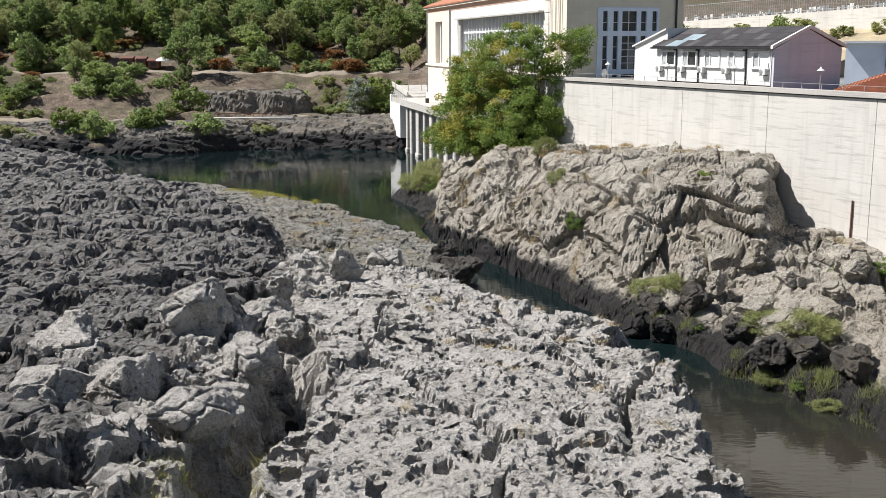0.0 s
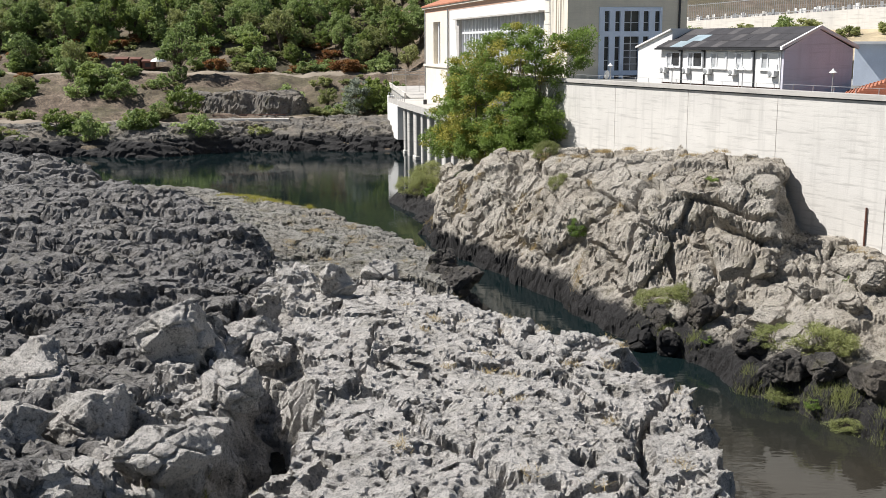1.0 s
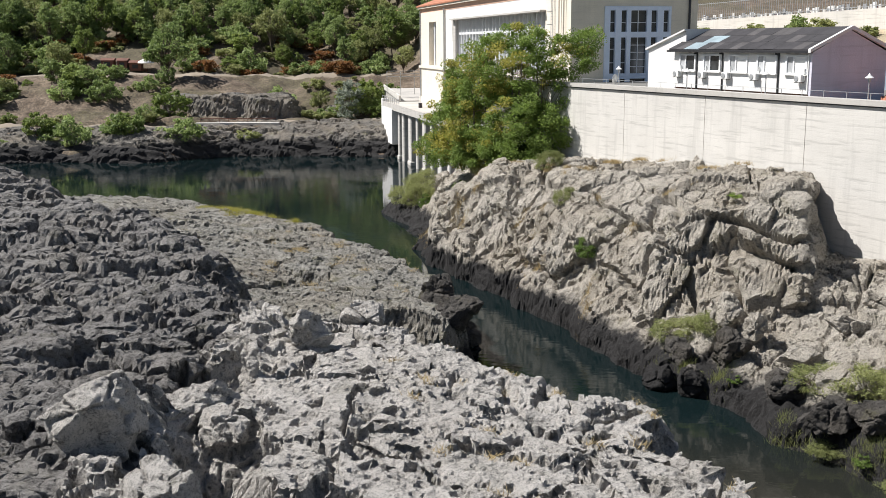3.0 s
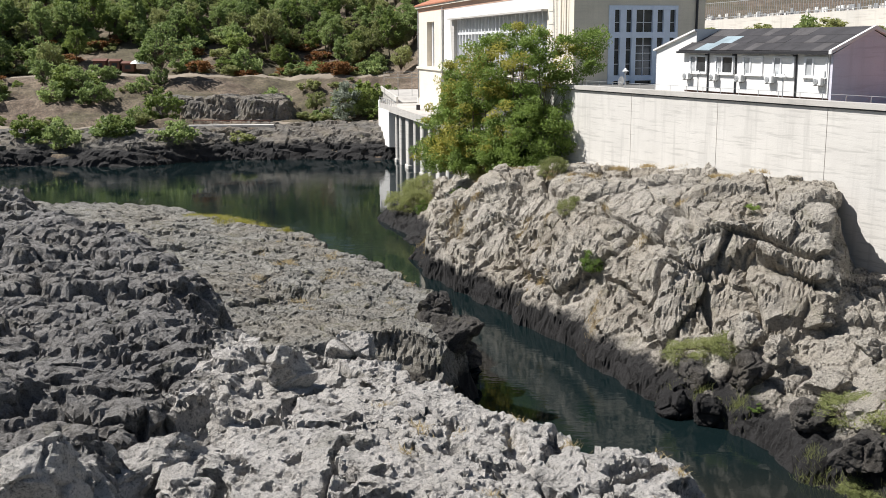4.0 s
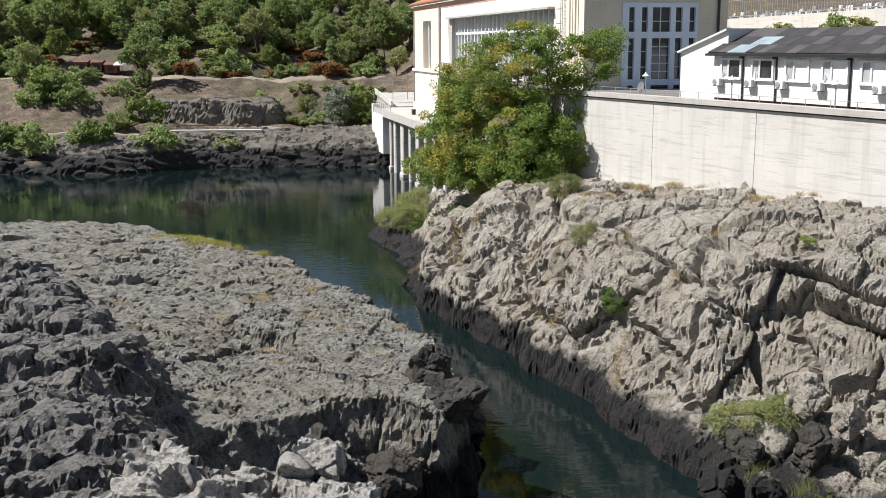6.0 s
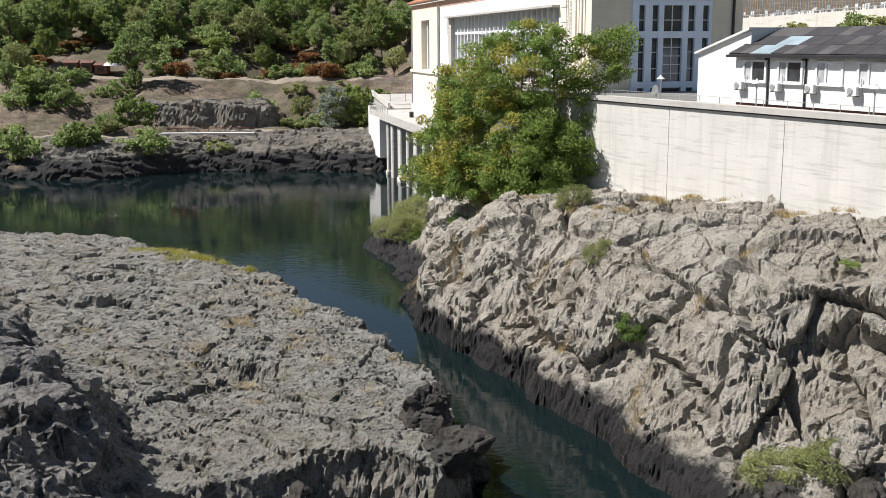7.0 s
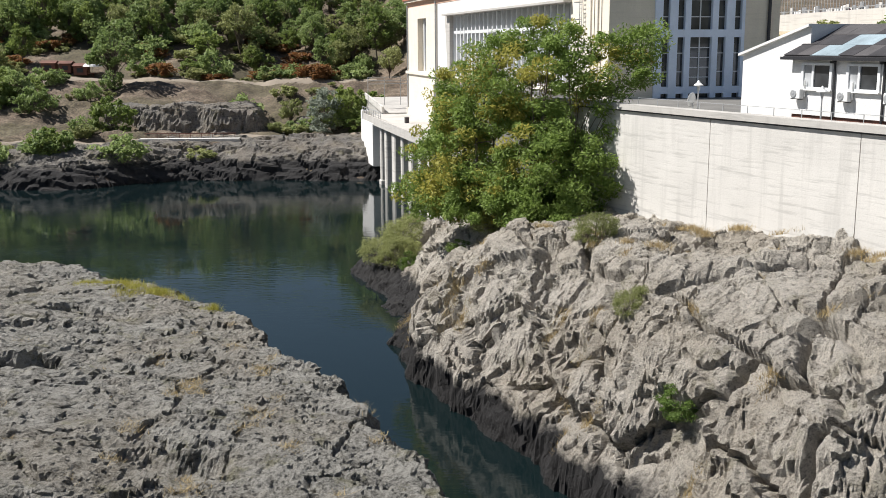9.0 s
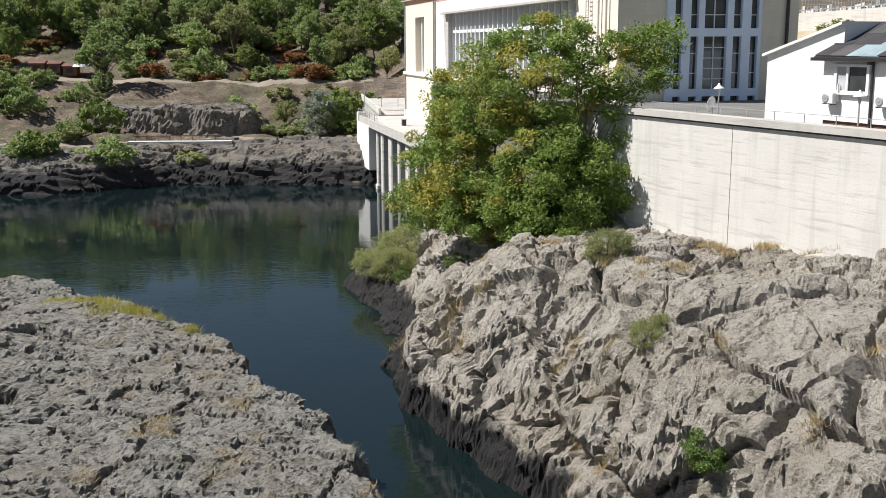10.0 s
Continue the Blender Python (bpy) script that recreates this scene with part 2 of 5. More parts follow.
def rock(name, light, mid, dark, stain_top=1.9, lichen=0.25, squeeze=None, wet=(0.026, 0.025, 0.025), tan=0.35):
    """Weathered river rock: pale crust, shade of pits and grit put into the colour, a dark tidemark above the water."""
    mat, nt, b, _ = nodes_of(name)
    big, mid_n = noise_of(nt, 0.16, 4), noise_of(nt, 0.9, 5, 0.65, squeeze=squeeze)
    fine = noise_of(nt, 4.2, 8, 0.78, squeeze=squeeze)
    grit = noise_of(nt, 15, 5, 0.8)
    tone = sums(nt, "ADD", sums(nt, "MULTIPLY", mid_n, 0.4), sums(nt, "MULTIPLY", fine, 0.6))
    col = ramp(nt, tone, (0.39, dark), (0.45, mid), (0.53, light))
    col = mix(nt, sums(nt, "MULTIPLY", ramp(nt, big, (0.45, 0.0), (0.62, 1.0)), tan), col, (0.36, 0.29, 0.20), "MIX")
    moss = ramp(nt, noise_of(nt, 0.55, 5, 0.7), (0.56, 0.0), (0.66, 1.0))
    col = mix(nt, sums(nt, "MULTIPLY", moss, lichen), col, (0.20, 0.19, 0.08))
    # small hollows of the grit painted dark, as if shaded
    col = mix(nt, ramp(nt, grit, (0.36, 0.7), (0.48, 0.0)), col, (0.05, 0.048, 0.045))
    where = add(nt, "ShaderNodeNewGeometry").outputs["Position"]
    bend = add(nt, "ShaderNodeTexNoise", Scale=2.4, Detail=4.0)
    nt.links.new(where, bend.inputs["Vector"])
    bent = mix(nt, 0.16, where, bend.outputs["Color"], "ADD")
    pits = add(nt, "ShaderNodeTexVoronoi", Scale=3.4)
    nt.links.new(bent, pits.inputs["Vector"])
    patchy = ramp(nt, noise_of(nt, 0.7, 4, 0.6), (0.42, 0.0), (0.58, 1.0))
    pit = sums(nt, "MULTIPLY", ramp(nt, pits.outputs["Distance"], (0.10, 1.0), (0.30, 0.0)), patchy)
    # the shade inside the pits is painted here, as a darker rock colour
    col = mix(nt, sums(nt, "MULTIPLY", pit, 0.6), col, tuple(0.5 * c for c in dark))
    level = sums(nt, "ADD", height_of(nt), sums(nt, "MULTIPLY", sums(nt, "SUBTRACT", noise_of(nt, 0.35, 5, 0.7), 0.5), 3.0))
    damp = ramp(nt, sums(nt, "MULTIPLY", level, 0.2), (max(0.01, (stain_top - 0.35) * 0.2), 1.0), ((stain_top + 0.3) * 0.2, 0.0))
    col = mix(nt, damp, col, mix(nt, fine, wet, tuple(2.2 * c for c in wet)))
    nt.links.new(col, b.inputs["Base Color"])
    b.inputs["Roughness"].default_value = 0.88
    b.inputs["Specular IOR Level"].default_value = 0.25
    h = sums(nt, "ADD", sums(nt, "MULTIPLY", fine, 1.3), sums(nt, "MULTIPLY", grit, 0.35))
    h = sums(nt, "SUBTRACT", h, sums(nt, "MULTIPLY", pit, 0.45))
    relief(nt, b, h, 1.0, 0.33)
    return mat


def foliage(name, dark, light, own=1.0, glow=0.45):
    """Leaves: a thin sheet that lets some light through, each tree and leaf a little different."""
    mat, nt, b, out = nodes_of(name)
    info, geo = add(nt, "ShaderNodeObjectInfo"), add(nt, "ShaderNodeNewGeometry")
    k = sums(nt, "ADD", sums(nt, "MULTIPLY", info.outputs["Random"], 0.5 * own), sums(nt, "MULTIPLY", geo.outputs["Random Per Island"], 0.5))
    k = sums(nt, "ADD", sums(nt, "MULTIPLY", k, 0.65), sums(nt, "MULTIPLY", noise_of(nt, 0.35, 3), 0.4))
    col = ramp(nt, k, (0.15, dark), (0.8, light))
    nt.links.new(col, b.inputs["Base Color"])
    b.inputs["Roughness"].default_value = 0.55
    b.inputs["Specular IOR Level"].default_value = 0.3
    tr = add(nt, "ShaderNodeBsdfTranslucent")
    nt.links.new(col, tr.inputs[0])
    ms = add(nt, "ShaderNodeMixShader")
    ms.inputs[0].default_value = glow
    nt.links.new(b.outputs[0], ms.inputs[1])
    nt.links.new(tr.outputs[0], ms.inputs[2])
    nt.links.new(ms.outputs[0], out.inputs["Surface"])
    return mat


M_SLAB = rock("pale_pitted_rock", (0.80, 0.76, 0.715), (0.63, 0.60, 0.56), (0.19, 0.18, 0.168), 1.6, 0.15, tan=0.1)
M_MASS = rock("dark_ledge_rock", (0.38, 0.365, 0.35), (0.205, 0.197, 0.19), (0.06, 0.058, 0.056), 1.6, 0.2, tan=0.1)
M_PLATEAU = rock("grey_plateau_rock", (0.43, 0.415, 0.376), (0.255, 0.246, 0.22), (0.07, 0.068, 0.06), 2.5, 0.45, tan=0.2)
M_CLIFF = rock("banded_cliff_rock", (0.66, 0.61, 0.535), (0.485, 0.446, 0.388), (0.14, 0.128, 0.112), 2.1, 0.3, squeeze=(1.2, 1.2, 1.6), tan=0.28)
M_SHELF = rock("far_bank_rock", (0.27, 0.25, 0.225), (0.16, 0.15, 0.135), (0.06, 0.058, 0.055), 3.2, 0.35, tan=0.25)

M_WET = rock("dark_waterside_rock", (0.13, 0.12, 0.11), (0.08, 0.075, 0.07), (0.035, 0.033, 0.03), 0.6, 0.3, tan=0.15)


def water_stuff():
    mat, nt, b, _ = nodes_of("river_water")
    # silt clouds the shallow arm upstream
    sep = add(nt, "ShaderNodeSeparateXYZ")
    nt.links.new(add(nt, "ShaderNodeNewGeometry").outputs["Position"], sep.inputs[0])
    reach = sums(nt, "ADD", sums(nt, "MULTIPLY", sep.outputs[1], 0.01), sums(nt, "MULTIPLY", noise_of(nt, 0.12, 3), 0.12))
    nt.links.new(ramp(nt, reach, (0.60, (0.030, 0.027, 0.021)), (0.78, (0.005, 0.011, 0.012))), b.inputs["Base Color"])
    b.inputs["Roughness"].default_value = 0.03
    b.inputs["IOR"].default_value = 1.33
    a = noise_of(nt, 1.4, 3, 0.5, squeeze=(0.55, 1.3, 1))
    c = noise_of(nt, 0.07, 3, 0.5)
    relief(nt, b, sums(nt, "MULTIPLY", a, ramp(nt, c, (0.40, 0.12), (0.68, 1.0))), 0.4, 0.06)
    return mat


M_WATER = water_stuff()


def land_stuff():
    mat, nt, b, _ = nodes_of("dry_hillside")
    big, mid_n, fine = noise_of(nt, 0.05, 4), noise_of(nt, 0.3, 5, 0.7), noise_of(nt, 2.2, 5, 0.7)
    col = ramp(nt, mid_n, (0.35, (0.10, 0.072, 0.05)), (0.5, (0.17, 0.125, 0.09)), (0.64, (0.27, 0.21, 0.155)))
    col = mix(nt, ramp(nt, big, (0.45, 0.0), (0.6, 0.7)), col, (0.09, 0.085, 0.04))
    col = mix(nt, ramp(nt, fine, (0.40, 0.75), (0.58, 0.0)), col, (0.05, 0.04, 0.03))
    nt.links.new(col, b.inputs["Base Color"])
    b.inputs["Roughness"].default_value = 0.95
    relief(nt, b, sums(nt, "ADD", fine, mid_n), 0.8, 0.25)
    return mat


M_LAND = land_stuff()
M_DRYSLOPE = plain("dry_grass_slope", (0.40, 0.33, 0.22), 0.95, vary=0.45, scale=1.2, bump=0.1)
M_PATH = plain("pale_trodden_earth", (0.25, 0.21, 0.165), 0.95, vary=0.2, scale=1.5, bump=0.03)


def concrete(name, colour, streak=0.35, boards=True):
    """Board-marked concrete with run-off streaks."""
    mat, nt, b, _ = nodes_of(name)
    tex = add(nt, "ShaderNodeTexCoord").outputs["Object"]
    cloud = noise_of(nt, 0.25, 4, 0.6, where=tex)
    runs = noise_of(nt, 1.0, 4, 0.6, where=tex, squeeze=(1.2, 1.2, 0.10))
    lines = noise_of(nt, 1.0, 4, 0.65, where=tex, squeeze=(0.22, 0.22, 3.2))
    fine = noise_of(nt, 9.0, 4, 0.6, where=tex)
    col = ramp(nt, cloud, (0.3, tuple(c * 0.86 for c in colour)), (0.7, colour))
    col = mix(nt, ramp(nt, lines, (0.36, streak * 1.1), (0.47, 0.0)), col, tuple(c * 0.62 for c in colour))
    col = mix(nt, ramp(nt, runs, (0.3, streak), (0.48, 0.0)), col, tuple(c * 0.68 for c in colour))
    col = mix(nt, ramp(nt, fine, (0.3, 0.25), (0.5, 0.0)), col, tuple(c * 0.6 for c in colour))
    nt.links.new(col, b.inputs["Base Color"])
    b.inputs["Roughness"].default_value = 0.9
    relief(nt, b, sums(nt, "ADD", lines if boards else fine, sums(nt, "MULTIPLY", fine, 0.4)), 0.5, 0.03)
    return mat


M_WALL = concrete("board_marked_concrete", (0.63, 0.61, 0.575), 0.6)
M_COPING = concrete("coping_concrete", (0.50, 0.48, 0.45), 0.5)
M_PIER = concrete("stained_pier_concrete", (0.60, 0.58, 0.54), 0.6, False)
M_CREAM = concrete("cream_render", (0.78, 0.72, 0.62), 0.18, False)
M_WHITE = concrete("white_render", (0.80, 0.79, 0.77), 0.12, False)
M_PINK = concrete("salmon_render", (0.68, 0.44, 0.33), 0.2, False)
M_OCHRE = concrete("ochre_render", (0.78, 0.71, 0.58), 0.2, False)
M_LILAC = concrete("lilac_grey_render", (0.66, 0.65, 0.74), 0.35, False)
# base colour lowered to paint the shade of the recess under the deck
M_DARKWALL = concrete("shade_dark_concrete", (0.12, 0.115, 0.11), 0.5, False)
M_PATCH = plain("blue_roof_sheet", (0.26, 0.33, 0.37), 0.7, vary=0.3)
M_FRAME = plain("pale_window_frame", (0.72, 0.73, 0.74), 0.5, vary=0.1)
M_BLUEFRAME = plain("blue_grey_window_frame", (0.70, 0.78, 0.90), 0.5, vary=0.1)
M_ASPHALT = plain("road_asphalt", (0.17, 0.165, 0.155), 0.9, vary=0.3, scale=2, bump=0.01)
M_METAL = plain("grey_painted_metal", (0.42, 0.43, 0.44), 0.45, 0.4, own=True)
M_DARKMETAL = plain("dark_metal", (0.05, 0.05, 0.055), 0.45, 0.5)
M_PLASTIC = plain("white_plastic", (0.78, 0.78, 0.76), 0.4, vary=0.06)
M_BARK = plain("bark", (0.14, 0.11, 0.085), 0.9, vary=0.35, scale=5, bump=0.03)
M_ROOF = plain("tarred_roof_sheet", (0.04, 0.038, 0.042), 0.9, vary=0.45, scale=4, bump=0.02)
M_ROOF2 = plain("worn_roof_sheet", (0.075, 0.07, 0.072), 0.85, vary=0.4, scale=4, bump=0.02)
M_TILE = plain("red_clay_tile", (0.42, 0.17, 0.10), 0.8, vary=0.3, scale=6, bump=0.02)
M_RUST = plain("rusty_brown_paint", (0.16, 0.07, 0.05), 0.8, vary=0.4)


def glass_stuff(name, colour):
    mat, nt, b, _ = nodes_of(name)
    col = ramp(nt, noise_of(nt, 0.6, 2), (0.35, tuple(c * 0.5 for c in colour)), (0.65, colour))
    nt.links.new(col, b.inputs["Base Color"])
    b.inputs["Roughness"].default_value = 0.06
    b.inputs["IOR"].default_value = 1.5
    return mat


M_PANE = glass_stuff("dark_window_pane", (0.06, 0.065, 0.07))
# pale grey pane colour, varied by noise between half and full tone
M_PALEPANE = glass_stuff("pale_window_pane", (0.58, 0.60, 0.62))
M_LEAF = foliage("green_leaves", (0.12, 0.18, 0.055), (0.36, 0.44, 0.17))
M_TREE = foliage("sunny_green_leaves", (0.075, 0.14, 0.028), (0.27, 0.36, 0.09))
M_BRIGHT = foliage("fresh_green_leaves", (0.11, 0.17, 0.04), (0.28, 0.34, 0.10))
M_OLIVE = foliage("olive_leaves", (0.17, 0.20, 0.07), (0.40, 0.42, 0.18))
M_SILVER = foliage("silvery_leaves", (0.22, 0.26, 0.20), (0.40, 0.43, 0.36))
M_AUTUMN = foliage("autumn_leaves", (0.20, 0.08, 0.03), (0.30, 0.17, 0.07))
M_YELLOW = foliage("yellow_green_leaves", (0.24, 0.26, 0.05), (0.46, 0.42, 0.10))
M_STRAW = foliage("dry_grass_blades", (0.30, 0.22, 0.10), (0.50, 0.39, 0.20), glow=0.2)

# ---- the river, its banks and the hill ----
LEFT_SHORE = [(-170, -60), (6, -60), (10, 8), (10.4, 20), (9.9, 30), (11.0, 38), (11.4, 43.4), (9.2, 45.8), (8.4, 49.6), (3.0, 54.2), (-0.2, 57.2), (-1.4, 63), (-2.4, 69), (-0.4, 75), (2.2, 79),
              (1.6, 84), (0.9, 91), (-1.2, 97), (-3.2, 101.5), (-5.0, 104.5), (-7.2, 108.4), (-9.6, 113.2), (-15, 122.8), (-20.5, 128), (-26, 133), (-33, 137.8), (-44, 135), (-58, 125), (-170, 112)]
HIGH_ROCK = [(-200, -70), (16, -70), (16, 45), (10.5, 50.8), (3.8, 55), (-1.0, 57.4), (-7, 59.5), (-11.5, 62), (-14.5, 71), (-19, 79), (-27, 87), (-37, 98), (-50, 112), (-200, 140)]
SLAB_CRACKS = [[(9.0, 43.5), (7.9, 40.9), (6.8, 38.5), (6.3, 35.7), (5.7, 32.8)],
               [(2.0, 51.3), (2.6, 47.6), (3.1, 45.6), (4.6, 46.6), (6.8, 48.1)]]
GULLY = [(-6.6, 24), (-7.0, 31), (-6.4, 36), (-6.9, 42), (-9.0, 46.5)]


def left_height(x, y):
    wx, wy = x + 0.9 * fbm(x * 0.22, y * 0.22, 3, 3), y + 0.9 * fbm(x * 0.22, y * 0.22, 9, 3)
    s = shore(wx, wy, LEFT_SHORE)
    hi = step(-4.5, 1.2, shore(wx, wy, HIGH_ROCK) + 0.8 * gnoise(x * 0.35, y * 0.35, 21))
    slab = step(-8.2, -6.4, wx) * (1 - step(56, 60, y))
    low = 4.65 - 0.055 * (y - 95) - 0.075 * (x + 12) - 3.6 * (1 - step(0.5, 1.0, ((wx + 3.5) / 7.5) ** 2 + ((wy - 68.0) / 9.5) ** 2))
    high = 10.2 - 0.02 * (x + 10) + 0.9 * step(70, 95, y)
    high = high * (1 - slab) + (9.55 - 0.085 * np.maximum(x, -3)) * slab
    z = low + (high - low) * hi
    # layered ledges of the high mass, tilted along one direction
    u, v = wx * 0.93 + wy * 0.37, -wx * 0.37 + wy * 0.93
    rough = hi * (1 - slab)
    f1, f2, own = worley(u * 0.13, v * 0.22, 2)
    z = z + rough * (1.1 * (own - 0.55) * step(0.0, 0.35, f2 - f1) - 0.9 * (1 - step(0.03, 0.16, f2 - f1)))
    ledge = ridged(u * 0.16, v * 0.34, 31, 4, 0.55)
    f1, f2, own = worley(u * 0.34, v * 0.6, 4)
    z = z + rough * (0.3 * ledge - 0.15 + 0.4 * (own - 0.5) * step(0.0, 0.25, f2 - f1) - 0.4 * (1 - step(0.02, 0.13, f2 - f1)))
    z = z + rough * 0.07 * ridged(u * 1.1, v * 1.7, 77, 3)
    # the pitted slab
    f1, f2, own = worley(wx * 1.0 + 0.3 * gnoise(x, y, 5), wy * 0.9, 8)
    near = 0.45 + 0.55 * (1 - step(40, 50, y))
    pit = (own > 0.55) * (1 - step(0.12, 0.36, f1 + 0.12 * gnoise(x * 2.6, y * 2.6, 6)))
    e1, e2, eown = worley(wx * 2.3, wy * 2.1, 18)
    dent = (eown > 0.6) * (1 - step(0.1, 0.4, e1))
    g1, g2, gown = worley(wx * 0.22, wy * 0.16, 15)
    z = z + slab * hi * (0.22 * fbm(x * 0.25, y * 0.25, 12, 3) - near * (0.62 * pit + 0.16 * dent) + 0.35 * (gown - 0.5) * step(0, 0.1, g2 - g1) - 0.55 * (1 - step(0.01, 0.05, g2 - g1)) + 0.05 * ridged(x * 1.7, y * 1.7, 14, 3))
    # the low plateau: gently worn, with shallow steps
    t = (1 - hi)
    c1, c2, cown = worley(wx * 0.22, wy * 0.30, 44)
    z = z + t * (0.45 * fbm(x * 0.12, y * 0.12, 41, 3) + 0.08 * ridged(u * 0.8, v * 1.0, 42, 4, 0.6) + 0.25 * (cown - 0.5) - 0.4 * (1 - step(0.0, 0.05, c2 - c1)))
    for hx, hy in ((-25.2, 118.5), (-23.9, 104.0), (-12.5, 91.0)):
        z = z - 0.9 * t * (1 - step(0.3, 1.0, ((wx - hx) / 3.0) ** 2 + ((wy - hy) / 1.9) ** 2))
    # open cracks across the slab
    for line, deep in zip(SLAB_CRACKS, (1.5, 0.5)):
        z = z - deep * step(-0.34, -0.06, -np.abs(shore(wx * 0.3 + x * 0.7, wy * 0.3 + y * 0.7, line, False)))
    # gully with a pool in its ground
    d = -np.abs(shore(wx, wy, GULLY, False))
    z = z - 4.0 * step(-1.5, -0.35, d) * (1 - step(42, 47, y))
    # cliffs down to the water, with broken ledges
    n = 0.8 * fbm(x * 0.5, y * 0.5, 51, 4) + 0.7 * gnoise(x * 0.2, y * 0.2, 57)
    cliff = -1.6 + (3.3 + 2.2 * hi) * (s + n) + 0.9 * gnoise(s * 1.6 + n, x * 0.3 + y * 0.3, 55)
    cliff = np.where(s + n > 0, cliff, -1.6 + 2.0 * (s + n))
    k = np.clip(0.5 + 0.5 * (cliff - z) / 1.0, 0, 1)
    z = cliff * (1 - k) + z * k - 1.0 * k * (1 - k) * 0.5
    # knobs and grit everywhere
    return z + 0.10 * fbm(x * 1.3, y * 1.3, 61, 4, 0.6)


RIGHT_SHORE = [(46, -20), (34, 15), (27, 40), (25, 50), (23.6, 57), (22.8, 61), (20.3, 64.4), (17.8, 68.5), (17.6, 73.5), (14.1, 77.8), (11.6, 81.4), (10, 87.5), (7.8, 93.6), (3.2, 104.5), (1.3, 108.1),
               (-1.5, 113), (-3, 117), (-4.1, 122.8), (-4.6, 132), (-6.0, 138), (-8.6, 145.5), (-10.8, 152), (-9.0, 157), (-4.0, 162), (0, 172), (2, 190), (-8, 232), (30, 240), (75, 160), (75, -20)]
# the wall's two ends, by its foot line
WALL_A, WALL_B = (12.6, 124.0), (41.0, 64.35)


def right_height(x, y):
    wx, wy = x + 0.8 * fbm(x * 0.25, y * 0.25, 103, 3), y + 0.8 * fbm(x * 0.25, y * 0.25, 109, 3)
    s = shore(wx, wy, RIGHT_SHORE)
    main = np.interp(s, (-3, 0, 0.7, 1.3, 2.2, 3.4, 5.2, 7.6, 11, 16, 30), (-3, -0.5, 2.0, 3.0, 5.2, 7.6, 9.4, 10.4, 11.2, 11.9, 11.9))
    low = np.interp(s, (-3, 0, 0.8, 2.5, 5, 9, 14), (-3, -0.5, 1.2, 2.4, 4.0, 5.2, 6.2))
    cut = y - 84.5 + 0.35 * (x - 20) + 1.5 * gnoise(x * 0.25, y * 0.25, 131)
    big = step(-2.6, 1.6, cut) * (1 - step(-1.0, 0.8, x - 26.2 - 0.385 * (y - 86.7) + 0.8 * gnoise(x * 0.4, y * 0.4, 133)))
    far = step(116, 131, y + 0.5 * x)
    z = low + (main - low) * big
    z = z + far * big * (np.interp(s, (-3, 0, 2, 5, 8, 14, 30), (-3, -0.3, 1.0, 5.5, 8.0, 9.6, 11)) - z)
    z = z + step(136, 150, y) * (np.interp(s, (-3, 0, 1, 4, 8, 30), (-3, -0.4, 0.9, 1.8, 4.5, 8)) - z)
    return z + 0.7 * step(1, 4, s) * fbm(x * 0.11, y * 0.11, 39, 3)


def cliff_skin(x, y, z, up):
    """Blocks, joints and beds, in space, out from the face."""
    a = 0.5 * gnoise3(x * 0.3, y * 0.3, z * 0.3, 5)
    u, v, w = x * 0.78 - y * 0.56 + 0.28 * z + a, x * 0.55 + y * 0.80 + 0.2 * z + a, z * 0.92 - 0.25 * x - 0.1 * y + a
    above = step(1.2, 3.6, z)
    f1, f2, own = worley3(u * 0.17, v * 0.15, w * 0.24, 23)
    out = above * (1.15 * (own - 0.5) * step(0.0, 0.12, f2 - f1) + 0.5 * (0.55 - f1) - 1.1 * (1 - step(0.0, 0.05, f2 - f1)))
    f1, f2, own = worley3(u * 0.42, v * 0.36, w * 0.75, 41)
    out = out + (0.35 + 0.65 * above) * (0.42 * (own - 0.5) * step(0, 0.1, f2 - f1) - 0.42 * (1 - step(0.0, 0.07, f2 - f1)))
    beds = 1 - 2 * np.abs(gnoise3(u * 0.22, v * 0.22, w * 1.9, 61))
    flutes = 1 - 2 * np.abs(gnoise3(u * 1.5, v * 1.5, w * 0.45, 63))
    which = step(-0.2, 0.3, gnoise3(x * 0.09, y * 0.09, z * 0.12, 65))
    out = out + 0.20 * beds * (1 - which) + 0.09 * flutes * which
    f1, f2, own = worley3(u * 0.95, v * 0.8, w * 1.5, 47)
    out = out + 0.2 * (own - 0.5) * step(0, 0.12, f2 - f1) - 0.14 * (1 - step(0.0, 0.08, f2 - f1))
    for k in range(4):
        out = out + 0.10 * 0.64**k * gnoise3(x * 1.1 * 2**k, y * 1.1 * 2**k, z * 1.1 * 2**k, 67 + k)
    return out


